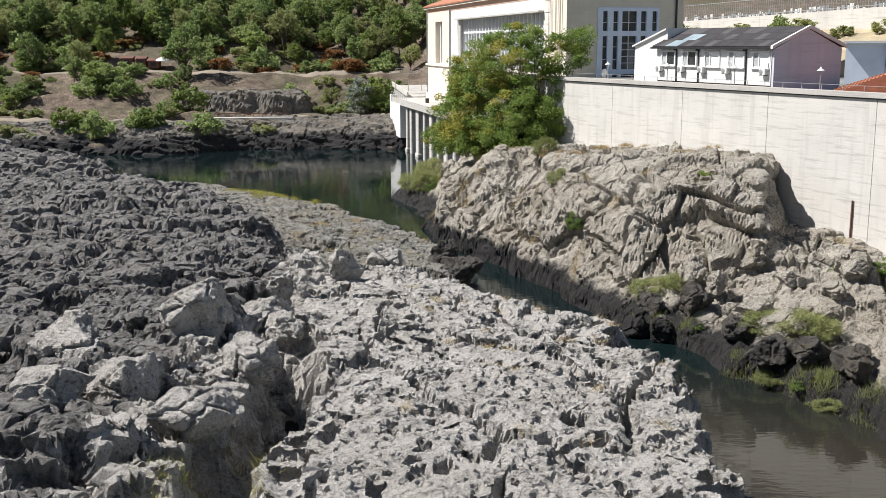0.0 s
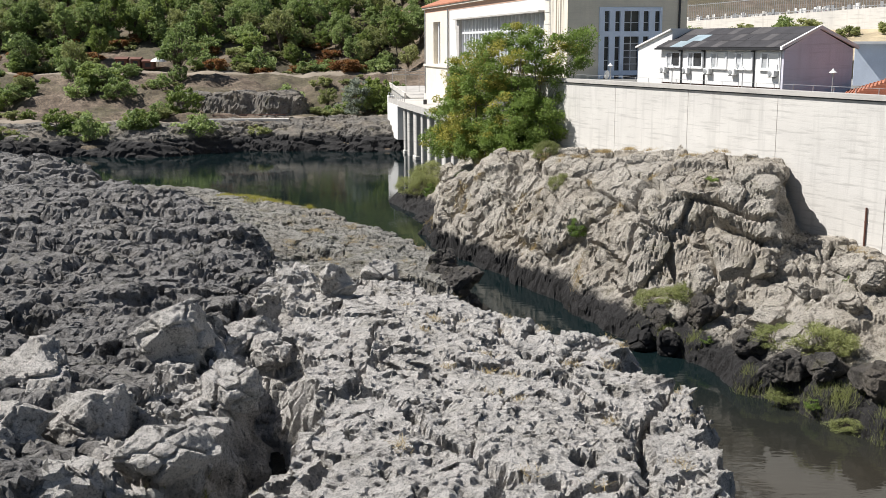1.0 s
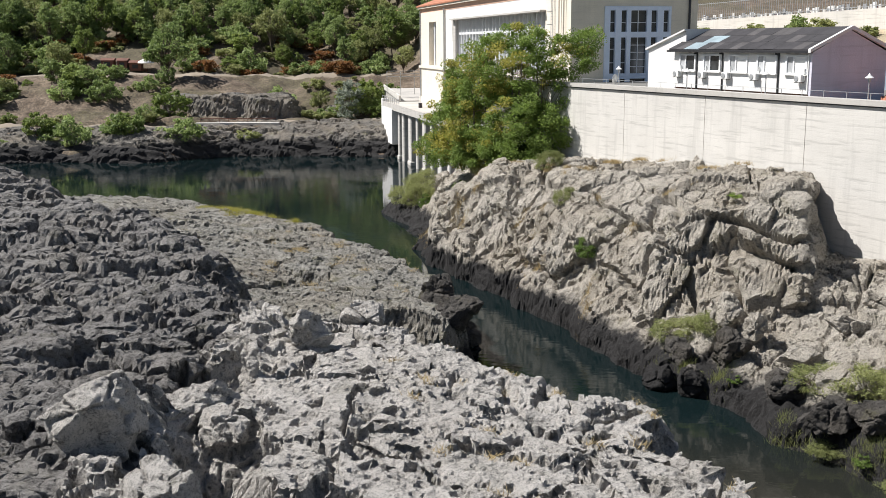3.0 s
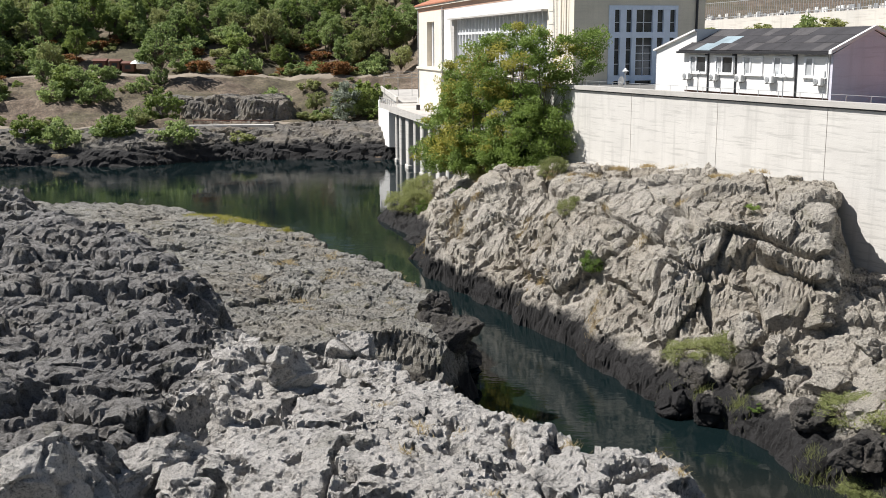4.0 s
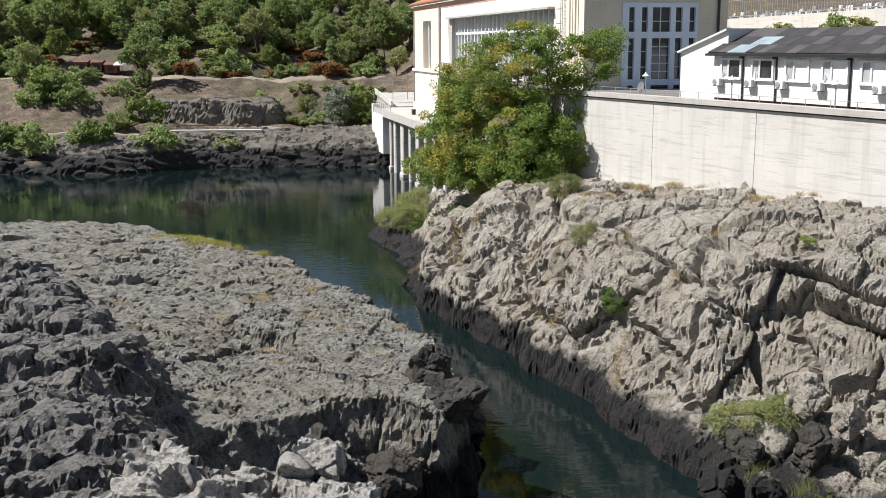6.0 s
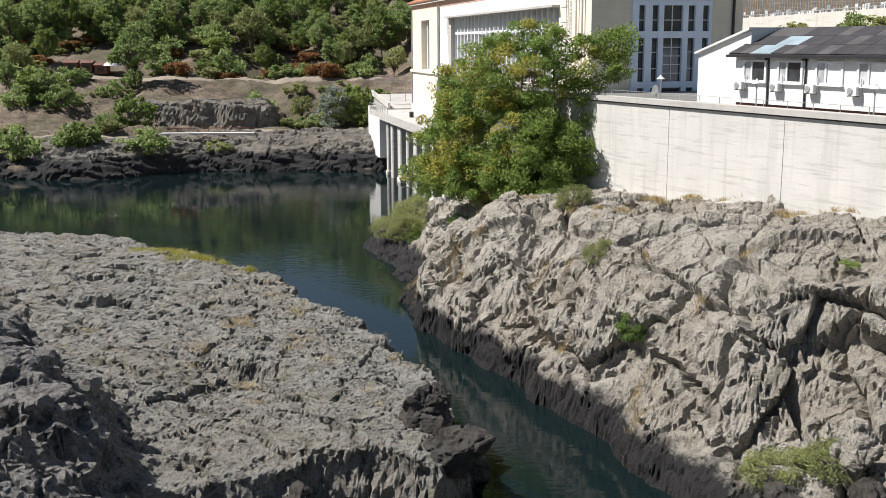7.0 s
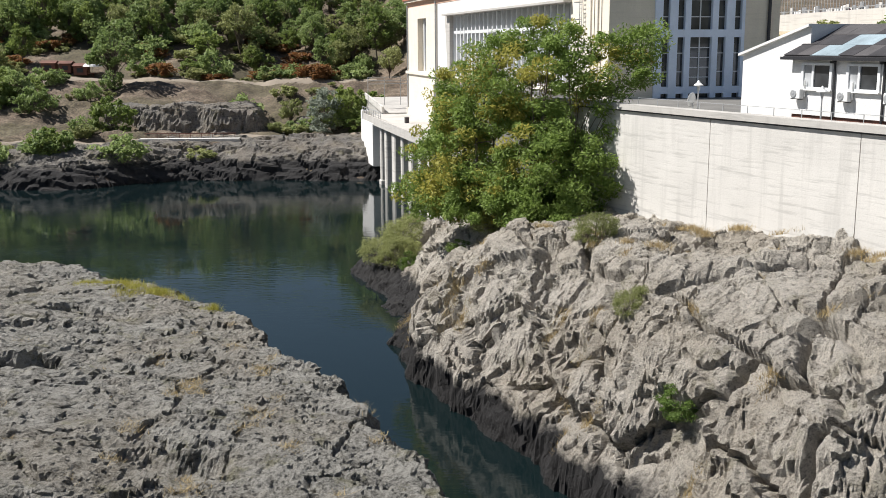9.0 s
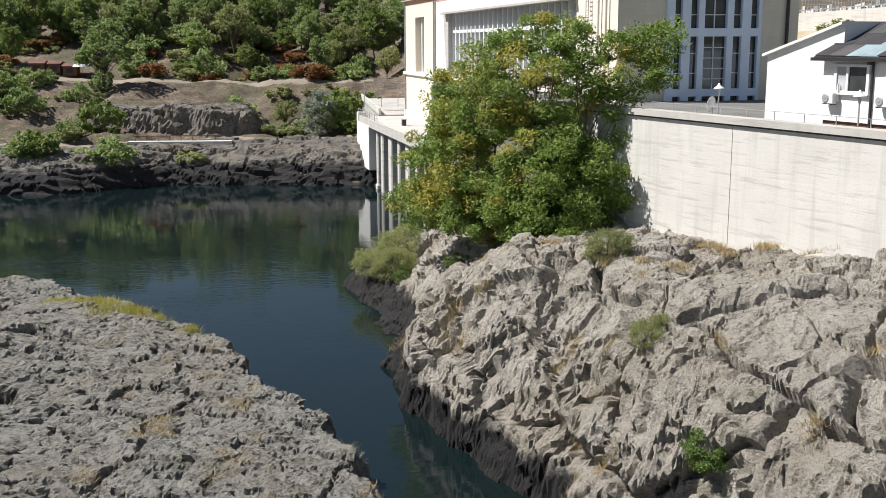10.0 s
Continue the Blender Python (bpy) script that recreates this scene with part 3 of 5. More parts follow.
def worn_skin(x, y, z, up):
    """Broken ledges on the steep parts, grit and dents all over."""
    steep = step(0.1, 0.5, 1 - up)
    f1, f2, own = worley3(x * 0.45 + 0.2 * z, y * 0.45, z * 0.7, 43)
    out = (0.06 + 0.94 * steep) * (0.55 * (own - 0.5) * step(0, 0.1, f2 - f1) - 0.28 * (1 - step(0, 0.07, f2 - f1)))
    f1, f2, own = worley3(x * 1.0, y * 1.0 + 0.3 * z, z * 1.7, 45)
    out = out + (0.25 + 0.75 * steep) * (0.24 * (own - 0.5) * step(0, 0.12, f2 - f1) - 0.12 * (1 - step(0, 0.08, f2 - f1)))
    mass = 1 - step(-12, -9, x + 0.1 * (y - 40))
    a = gnoise3(x * 0.25, y * 0.25, z * 0.25, 49)
    out = out + 0.30 * mass * (1 - 2 * np.abs(gnoise3(x * 0.2, y * 0.3, (z + 0.25 * x + 0.2 * y) * 1.5 + 0.6 * a, 51)))
    for k in range(4):
        out = out + (0.055 + 0.09 * steep) * 0.62**k * gnoise3(x * 0.9 * 2**k, y * 0.9 * 2**k, z * 0.9 * 2**k, 71 + k)
    e1, e2, eown = worley3(x * 1.9, y * 1.9, z * 1.9, 75)
    return out - 0.15 * (eown > 0.6) * (1 - step(0.12, 0.42, e1))


def bank_line(x):
    return 212 + 11 * step(-60, -48, x) - 0.25 * np.minimum(x + 80, 0) * 0.3 + 2.5 * fbm(x * 0.05, x * 0 + 3.3, 81, 3)


def land_height(x, y):
    b = y - bank_line(x)
    z = np.interp(b, (-30, -1, 0.5, 3, 8, 13, 24, 30, 38, 44, 58, 66, 76, 140, 320, 520, 900, 2600), (-4, -1.5, 0.3, 1.6, 3.2, 4.4, 5.0, 5.1, 5.6, 8.4, 12.2, 14.0, 14.6, 38, 62, 68, 70, 60))
    z = z + step(24, 30, b) * (1 - step(62, 72, b)) * (0.9 * (ridged(x * 0.06, y * 0.12, 95, 4) - 0.2) + 0.35 * ridged(x * 0.22, y * 0.4, 98, 3)) + step(2, 20, b) * (0.6 * fbm(x * 0.08, y * 0.08, 85, 4) + step(60, 160, b) * 6 * fbm(x * 0.012, y * 0.012, 87, 3))
    z = z + step(-1, 3, b) * (1 - step(20, 60, b)) * (0.5 * ridged(x * 0.07 + y * 0.05, y * 0.35, 89, 4) - 0.2)
    # the town's side, right of the hall, climbs away from the river
    town = step(8, 30, x + 0.25 * (y - 200)) * step(60, 120, y)
    tz = 16.6 + np.interp(y + 0.15 * x, (200, 232, 300, 420, 900, 2600), (0, 6, 16, 50, 90, 60))
    z = z * (1 - town) + tz * town
    return np.where((y < 150) & (x < 36), -4.0, z)


ground = sheet("ground", graded((-2600, 300), (-260, 12), (-130, 1.2), (-100, 0.8), (-10, 0.8), (40, 2), (130, 6), (400, 60), (2600, 300)),
               graded((-900, 200), (-60, 40), (150, 12), (196, 1.2), (206, 0.5), (262, 0.5), (300, 1.2), (440, 6), (900, 60), (2600, 300)), land_height, M_LAND, smooth=True)
tagged(ground, "dry brown hillside and far bank with trodden paths", "ground", kind="structure")



def shelf_height(x, y):
    b = y - bank_line(x)
    z = np.interp(b, (-3, -0.5, 0.6, 2.5, 5, 9, 15, 20, 24), (-2.5, -0.6, 0.9, 2.0, 3.3, 4.3, 4.9, 5.3, 4.0))
    k = ridged(x * 0.05 + y * 0.02, y * 0.30 - x * 0.05, 89, 4)
    z = z + step(0.0, 3, b) * (0.55 * k - 0.15) * (1 - step(12, 20, b)) + 1.0 * step(-46, -18, x) * step(2, 9, b) * (1 - step(16, 22, b))
    return z - 2.2 * (1 - step(-118, -76, x)) * step(0, 6, b) * (1 - step(12, 18, b)) - 6 * step(-11, -7, x)


def crag_height(x, y):
    c = y - 248.8 + 1.6 * fbm(x * 0.14, y * 0.05, 93, 3)
    top = 11.0 - 0.03 * np.abs(x + 52) + 0.8 * gnoise(x * 0.15, y * 0.15, 97)
    mask = step(-72, -66, x) * (1 - step(-40, -33, x))
    z = 3.6 + (top - 3.6) * step(-0.4, 3.2, c) - 5 * step(9, 16, c)
    second = step(-33, -30, x) * (1 - step(-24, -20, x))
    z2 = 4 + 4.2 * step(4, 8, c) - 5 * step(12, 16, c)
    return np.maximum(z * mask + (1 - mask) * 1.0, z2 * second + (1 - second) * 1.0)


def bank_skin(x, y, z, up):
    f1, f2, own = worley3(x * 0.22 + 0.3 * z, y * 0.3, z * 0.5, 43)
    out = 0.7 * (own - 0.5) * step(0, 0.12, f2 - f1) - 0.5 * (1 - step(0, 0.08, f2 - f1))
    out = out + 0.45 * (1 - 2 * np.abs(gnoise3(x * 0.06, y * 0.12, (z + 0.10 * x - 0.1 * y) * 1.1, 99)))
    for k in range(3):
        out = out + 0.25 * 0.6**k * gnoise3(x * 0.5 * 2**k, y * 0.5 * 2**k, z * 0.9 * 2**k, 71 + k)
    return out


shelf = sheet("rock_shelf", graded((-135, 0.5), (-8, 0.4)), graded((205, 0.35), (246, 0.35)), shelf_height, M_SHELF, keep=lambda z: z > -0.8, shift=bank_skin, smooth=False)
tagged(shelf, "low layered dark rock shelf along the far water's edge", "rock shelf", kind="structure")
crag = sheet("rock_face", graded((-76, 0.35), (-16, 0.35)), graded((246, 0.25), (258, 0.3), (268, 0.5)), crag_height, M_SHELF, keep=lambda z: z > 3.0, shift=bank_skin, smooth=False)
tagged(crag, "rough dark rock face above the lower path", "rock face", kind="structure")


def path_strip(name, label, middle, width, lift):
    xs = np.arange(-134, -16, 1.0)
    across = np.linspace(-width / 2, width / 2, 5)
    X = np.repeat(xs[:, None], 5, 1)
    Y = middle(xs)[:, None] + across[None, :] * (1 + 0.25 * fbm(X * 0.1, X * 0 + 2, 5, 2))
    Z = land_height(X, Y) + lift * (1 - (np.abs(across) / width * 2) ** 4)[None, :]
    i = (np.arange(len(xs) - 1)[:, None] * 5 + np.arange(4)[None, :]).ravel()
    ob = new(name, mesh_of(name, np.stack([X.ravel(), Y.ravel(), Z.ravel()], 1), np.stack([i, i + 5, i + 6, i + 1], 1), [M_PATH], True))
    return tagged(ob, label, "path", kind="structure")


path_strip("footpath_lower", "pale trodden gravel path on the far bank", lambda x: bank_line(x) + 22.5, 3.0, 0.35)
path_strip("footpath_upper", "pale earth track below the wood", lambda x: 286.5 + 0 * x, 4.5, 0.3)

w = bmesh.new()
bmesh.ops.create_grid(w, x_segments=1, y_segments=1, size=1, matrix=Matrix.LocRotScale((-280, 0, 0), None, (460, 300, 1)))
river = tagged(part("water", w, M_WATER), "still dark green river water with faint ripples", "water", kind="structure")

pool = bmesh.new()
rim = [pool.verts.new((-6.9 + 0.9 * math.cos(a) * (1 + 0.2 * math.sin(3 * a)), 42.2 + 2.4 * math.sin(a), 0)) for a in [0.3927 * k for k in range(16)]]
pool.faces.new(rim)
puddle = tagged(part("puddle", pool, M_WATER), "dark rain pool in the gully between the rocks", "puddle", kind="structure")
puddle.matrix_basis = Matrix.Translation((0, 0, float(left_height(np.array([[-6.9]]), np.array([[42.2]]))[0, 0]) + 0.3))


def left_zone(x, y):
    """0: the pale slab and blocks, 1: the low plateau, 2: the darker high mass."""
    n = 1.6 * gnoise(x * 0.5, y * 0.5, 4) + 1.0 * gnoise(x * 1.4, y * 1.4, 6)
    low = shore(x, y, HIGH_ROCK) + n < -2.2
    mass = x + 1.2 * n < -9.0 - 0.12 * np.maximum(50 - y, 0)
    return np.where(low, 1, np.where(mass, 2, 0))


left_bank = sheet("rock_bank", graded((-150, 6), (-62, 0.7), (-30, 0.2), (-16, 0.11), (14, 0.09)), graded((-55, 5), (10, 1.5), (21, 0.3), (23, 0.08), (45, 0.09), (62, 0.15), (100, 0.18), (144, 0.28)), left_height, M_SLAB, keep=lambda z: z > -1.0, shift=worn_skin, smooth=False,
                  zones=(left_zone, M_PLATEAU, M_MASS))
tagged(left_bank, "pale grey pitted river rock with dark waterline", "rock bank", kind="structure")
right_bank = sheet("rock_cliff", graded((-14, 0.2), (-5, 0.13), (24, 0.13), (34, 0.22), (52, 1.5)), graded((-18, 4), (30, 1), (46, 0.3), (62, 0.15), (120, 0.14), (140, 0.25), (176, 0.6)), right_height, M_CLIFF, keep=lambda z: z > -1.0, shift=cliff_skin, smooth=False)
tagged(right_bank, "banded grey rock cliff with tan and white faces below the wall", "cliff", kind="structure")

# ---- retaining wall and terrace ----
wall_way = Vector((WALL_B[0] - WALL_A[0], WALL_B[1] - WALL_A[1], 0))
WALL_M = Matrix.Translation((WALL_A[0], WALL_A[1], 0)) @ Matrix.Rotation(math.atan2(wall_way.y, wall_way.x), 4, "Z")
# local x runs along the wall towards the near end, local y points to the town


def top_at(x):
    return 18.25 + 0.0 * x


def along(bm, x0, x1, y0, y1, lo, hi):
    """A bar along the wall between the heights lo(x) and hi(x)."""
    a, b = [[bm.verts.new((x, y, z)) for y, z in ((y0, lo(x)), (y1, lo(x)), (y1, hi(x)), (y0, hi(x)))] for x in (x0, x1)]
    bm.faces.new(a[::-1])
    bm.faces.new(b)
    for k in range(4):
        bm.faces.new((a[k], a[(k + 1) % 4], b[(k + 1) % 4], b[k]))
    bmesh.ops.recalc_face_normals(bm, faces=bm.faces)
    return bm


retaining = thing("retaining_wall", WALL_M, "tall sunlit board-marked concrete retaining wall with vertical joints", "wall", kind="structure")
JOINTS = [-14.0, -3.0, 9.3, 21.7, 33.95, 46.2, 58.5, 70.8, 83.1, 95.4, 107.7, 120.0]
for a, b in zip(JOINTS, JOINTS[1:]):
    part("wall_panel", along(bmesh.new(), a + 0.03, b - 0.03, 0, 0.6, lambda x: -1, lambda x: top_at(x) - 0.52), M_WALL, retaining)
part("wall_core", along(bmesh.new(), -13.95, 120, 0.07, 0.65, lambda x: -1.05, lambda x: top_at(x) - 0.54), M_COPING, retaining)
part("coping", along(bmesh.new(), -14.1, 120, -0.22, 0.8, lambda x: top_at(x) - 0.4, top_at), M_COPING, retaining, "weathered grey concrete coping")
# dark strip added below the coping to draw its shadow line
part("coping_groove", along(bmesh.new(), -13.9, 120, 0.02, 0.6, lambda x: top_at(x) - 0.54, lambda x: top_at(x) - 0.39), M_DARKMETAL, retaining, "dark strip under the coping standing in for its shadow line")
yard_edge = bmesh.new()
for corner_x, corner_y in ((-13.9, 0.66), (125, 0.66), (125, 75), (-60, 75), (-60, 12.0), (-21, 12.0)):
    yard_edge.verts.new((corner_x, corner_y, 17.5))
yard_edge.verts.ensure_lookup_table()
yard_face = yard_edge.faces.new(yard_edge.verts[:])
for v in [g for g in bmesh.ops.extrude_face_region(yard_edge, geom=[yard_face])["geom"] if isinstance(g, bmesh.types.BMVert)]:
    v.co.z = 8
bmesh.ops.recalc_face_normals(yard_edge, faces=yard_edge.faces)
terrace = part("pavement", yard_edge, M_ASPHALT)
terrace.matrix_basis = WALL_M
tagged(terrace, "asphalt road and yard behind the wall", "pavement", kind="structure")

# the thin rail that runs along the coping
railing = thing("railing", WALL_M, "thin weathered metal railing on the concrete coping", "railing")
post_me = box_mesh("post", M_METAL, (-0.02, 0.02, -0.02, 0.02, 0, 0.5))
for k in range(31):
    x = 0.5 + 2.3 * k
    piece("post", post_me, railing, Matrix.Translation((x, 0.62, top_at(x) - 0.02)))
for h in (0.47,):
    part("rail", along(bmesh.new(), 0.5, 69.5, 0.6, 0.64, lambda x, h=h: top_at(x) + h - 0.02, lambda x, h=h: top_at(x) + h + 0.01), M_METAL, railing)

# a rusty rod and bracket, added in place of a dark run-off stain
runoff_rod = thing("drain_pipe", WALL_M @ Matrix.Translation((44.5, -0.1, 0)), "thin rusty rod standing in for a dark run-off stain on the wall", "pipe")
part("pipe", lathe(bmesh.new(), [(0.06, 4.5), (0.08, 7), (0.07, 9.6)], 10), M_RUST, runoff_rod)
part("bracket", boxes((-0.12, 0.12, -0.02, 0.1, 8.4, 8.5)), M_RUST, runoff_rod)

# ---- power station hall ----
HALL_M = Matrix.Translation((14.19, 145.4, 0)) @ Matrix.Rotation(math.atan2(0.97072, -0.24022), 4, "Z")
# local x runs along the river front away from the near corner, local y points out over the river
hall = thing("power_station", HALL_M, "large cream power station hall with salmon panels and tall glazing", "building")
EAVE, BAND, BASE = 29.75, 17.7, 8.0
for b, m in (((0, 9.6, -17, 0, BASE, 40), M_CREAM), ((9.6, 61.6, -17, 0, 26.65, EAVE - 1.2), M_WHITE), ((9.6, 61.6, -17, -1.75, BASE, 26.65), M_WHITE), ((61.6, 68.4, -17, 0, BAND, EAVE - 1.2), M_WHITE),
             ((68.45, 75.7, -17, 0.15, BASE, EAVE - 1.2), M_CREAM), ((82.2, 91, -17, 0.15, BASE, EAVE - 1.2), M_CREAM), ((75.7, 82.2, -17, 0.15, BASE, 18.1), M_CREAM), ((75.7, 82.2, -17, 0.15, 26.6, EAVE - 1.2), M_CREAM),
             ((75.7, 82.2, -17, -0.9, 18.1, 26.6), M_CREAM)):
    part("wall", boxes(b), m, hall)
part("salmon_panel", boxes((9.6, 68.4, -1.7, -0.2, BASE, BAND)), M_PINK, hall, "salmon painted panel below the windows")
part("cornice", boxes((9.6, 91.3, -17, 0.6, EAVE - 0.35, EAVE)), M_CREAM, hall)
part("frieze", boxes((9.6, 91.1, -16.9, 0.05, EAVE - 1.2, EAVE - 0.35)), M_PINK, hall, "salmon band under the eaves")
part("band", boxes((68.45, 91.2, 0.1, 0.45, BAND - 0.2, BAND + 0.25)), M_CREAM, hall)
part("band", boxes((9.6, 68.4, -0.3, 0.15, BAND - 0.1, BAND + 0.2)), M_CREAM, hall)
part("plinth", boxes((68.45, 91.1, 0.15, 0.35, 10.4, 11.6)), M_CREAM, hall)
part("roof", prism(bmesh.new(), [(-17.3, EAVE), (0.8, EAVE), (0.8, EAVE + 0.25), (-8.5, EAVE + 3.5), (-17.3, EAVE + 0.25)], "x", 9.6, 91.6), M_TILE, hall, "low red tiled roof")
for y0, y1, z0 in ((-17.1, -13.4, BASE), (-4.4, 0.02, BASE), (-13.4, -4.4, 26.8)):
    part("end_wall", boxes((-0.4, 0.0, y0, y1, z0, 40)), M_OCHRE, hall, "shaded ochre rendered end wall")
for x in (1.6, 3.4, 68.42, 90.0):
    part("downpipe", lathe(bmesh.new(), [(0.12, 10), (0.12, 29 if x > 9 else 39)], 8, (x, 0.3, 0)), M_METAL if x > 9 else M_CREAM, hall)
part("downpipe", lathe(bmesh.new(), [(0.16, 16.5), (0.16, 39)], 8, (-0.6, -15.9, 0)), M_DARKMETAL, hall)

glazing = thing("window_1", HALL_M, "long pale river-front glazing with close white mullions", "window", kind="structure")
mull_me = box_mesh("mullion", M_FRAME, (-0.2, 0.2, -1.1, -0.45, 17.95, 26.65), bevel=0.02)
thin_me = box_mesh("glazing_bar", M_FRAME, (-0.06, 0.06, -1.0, -0.8, 17.95, 23.95))
up_me = box_mesh("pane", M_PALEPANE, (0.2, 1.85, -1.0, -0.97, 24.35, 26.65))
dn_me = box_mesh("pane", M_PALEPANE, (0.2, 1.85, -1.0, -0.97, 17.95, 23.95))
for k in range(25):
    x = 10.9 + 2.05 * k
    piece("mullion", mull_me, glazing, Matrix.Translation((x, 0, 0)))
    if k < 24:
        piece("pane", up_me, glazing, Matrix.Translation((x, 0, 0)))
        piece("pane", dn_me, glazing, Matrix.Translation((x, 0, 0)))
        piece("glazing_bar", thin_me, glazing, Matrix.Translation((x + 1.02, 0, 0)))
        if k % 3 == 1:
            for z in (19.2, 20.6, 22.1):
                piece("glazing_rail", bpy.data.meshes.get("glazing_rail") or box_mesh("glazing_rail", M_FRAME, (0.2, 1.85, -1.0, -0.82, -0.09, 0.09)), glazing, Matrix.Translation((x, 0, z)))
part("transom", boxes((10.7, 60.4, -1.15, -0.5, 23.95, 24.35)), M_FRAME, glazing)
part("canopy", boxes((9.4, 61.8, -1.1, 0.9, 26.55, 26.8)), M_COPING, glazing, "thin grey canopy slab")
part("reveal", prism(bmesh.new(), [(60.0, 17.75), (61.2, 17.75), (63.0, 26.55), (60.0, 26.55)], "y", -1.1, 0.12), M_COPING, glazing)
slit = thing("window_2", HALL_M, "tall narrow recessed window in the cream end bay", "window", kind="structure")
part("pane", boxes((76.2, 80.0, -0.86, -0.8, 18.3, 26.5)), M_PALEPANE, slit)
part("frame", boxes((80.0, 80.6, -0.88, -0.5, 18.1, 26.6)), M_FRAME, slit)

big = thing("window_3", HALL_M, "tall blue-grey framed window in the shaded end wall", "window", kind="structure")
W0, W1 = -4.4, -13.4


def across(f):
    return W0 + (W1 - W0) * f


for f0, f1 in ((0, 0.083), (0.16, 0.25), (0.33, 0.393), (0.633, 0.70), (0.79, 0.885), (0.965, 1.0)):
    part("mullion", boxes((-0.62, -0.1, across(f1), across(f0), 16.4, 26.8)), M_BLUEFRAME, big)
for z0, z1 in ((17.9, 18.55), (23.05, 23.75), (26.4, 26.9)):
    part("rail", boxes((-0.6, -0.12, W1, W0, z0, z1)), M_BLUEFRAME, big)
for f0, f1 in ((0.083, 0.16), (0.25, 0.33), (0.393, 0.633), (0.70, 0.79), (0.885, 0.965)):
    for z0, z1 in ((16.4, 17.9), (18.55, 23.05), (23.75, 26.4)):
        part("pane", boxes((-0.2, -0.15, across(f1), across(f0), z0, z1)), M_PANE, big)
        if z0 > 17:
            wide = f1 - f0 > 0.2
            for z in ((19.4, 20.3, 21.2, 22.1) if wide else (19.9, 21.6)) if z0 < 20 else (24.9,):
                part("glazing_rail", boxes((-0.28, -0.2, across(f1), across(f0), z - 0.04, z + 0.04)), M_FRAME, big)
            if wide:
                part("glazing_bar", boxes((-0.29, -0.2, across((f0 + f1) / 2) - 0.05, across((f0 + f1) / 2) + 0.05, z0, z1)), M_FRAME, big)

# ladder up the near corner
ladder = thing("ladder", HALL_M @ Matrix.Translation((6.0, 0.35, 0)), "caged steel ladder on the cream corner wall", "ladder")
for x in (-0.3, 0.3):
    part("stile", boxes((x - 0.03, x + 0.03, -0.03, 0.03, 17.5, 38)), M_METAL, ladder)
rung_me = box_mesh("rung", M_METAL, (-0.3, 0.3, -0.025, 0.025, -0.025, 0.025))
for k in range(50):
    piece("rung", rung_me, ladder, Matrix.Translation((0, 0, 17.8 + 0.4 * k)))
for z in [20 + 1.6 * k for k in range(11)]:
    hoop = bmesh.new()
    rim = [[hoop.verts.new((0.45 * math.cos(math.pi * a / 8), 0.7 * math.sin(math.pi * a / 8), z + h)) for h in (-0.04, 0.04)] for a in range(9)]
    for one, two in zip(rim, rim[1:]):
        hoop.faces.new((one[0], two[0], two[1], one[1]))
    part("cage_hoop", hoop, M_METAL, ladder)

# the deck on piers over the tailrace
deck = thing("tailrace_deck", HALL_M, "grey concrete walkway deck on tall stained piers in the river", "deck")
part("slab", boxes((20, 92, -0.2, 7.9, 9.6, 10.4)), M_COPING, deck, bevel=0.05)
part("fascia", boxes((20, 92.2, 7.9, 8.15, 9.4, 10.7)), M_COPING, deck)
# back of the recess, its shade painted in with the dark concrete
part("back_wall", boxes((20, 91, 0.6, 1.4, -2, 9.6)), M_DARKWALL, deck, "wall behind the piers with the recess shade put into its colour")
for k, (x, w) in enumerate(((77.0, 0.8), (72.7, 1.1), (66.0, 1.6), (59.4, 0.9), (53.3, 1.4), (47.2, 0.9), (41.0, 1.6), (34.5, 1.0), (28, 1.4))):
    w *= 1.6
    bm = bmesh.new()
    prism(bm, [(x - w / 2, -2.5), (x + w / 2, -2.5), (x + w / 2, 9.6), (x - w / 2, 9.6)], "y", 4.9, 7.6)
    part("pier", bm, M_PIER, deck, bevel=0.18)
    if k % 2 == 0:
        part("pier_footing", boxes((x - w / 2 - 0.2, x + w / 2 + 0.2, 4.7, 7.75, -2.5, 0.7)), M_PIER, deck, bevel=0.12)
part("end_pylon", boxes((80.5, 92.6, 3.0, 8.3, 2.5, 9.6), (91.2, 92.6, 7.0, 8.3, 9.6, 11.2)), M_WHITE, deck, bevel=0.06)
for x0, x1, y0, y1, z in ((92.6, 108, 4.6, 9.6, 5.2), ):
    part("landing", boxes((x0, x1, y0, y1, z - 0.6, z)), M_COPING, deck)
deck_rail = thing("railing", HALL_M, "pale tubular railing round the walkway end", "railing")
for k in range(9):
    piece("post", post_me, deck_rail, Matrix.Translation((74 + 2.3 * k, 8.02, 10.7)) @ Matrix.Diagonal((2, 2, 2.2, 1)))
for z in (11.2, 11.75):
    part("rail", boxes((74, 92.6, 7.98, 8.06, z, z + 0.07)), M_METAL, deck_rail)
ramp_road = thing("access_ramp", HALL_M, "concrete access ramp with parapet behind the walkway", "ramp")
part("ramp", prism(bmesh.new(), [(92, 10.6), (112, 12.4), (112, 9), (92, 8.6)], "y", -4, 4.2), M_COPING, ramp_road)
part("parapet", prism(bmesh.new(), [(92, 10.6), (112, 12.4), (112, 13.3), (92, 11.7)], "y", 4.2, 4.6), M_PIER, ramp_road)
for z in (15.4, 16.0, 16.6):
    part("rail", boxes((98, 98.1, -12, 6, z, z + 0.1)), M_METAL, ramp_road)
for k in range(7):
    part("post", boxes((98, 98.1, -12 + 3 * k, -11.9 + 3 * k, 11.6, 16.7)), M_METAL, ramp_road)
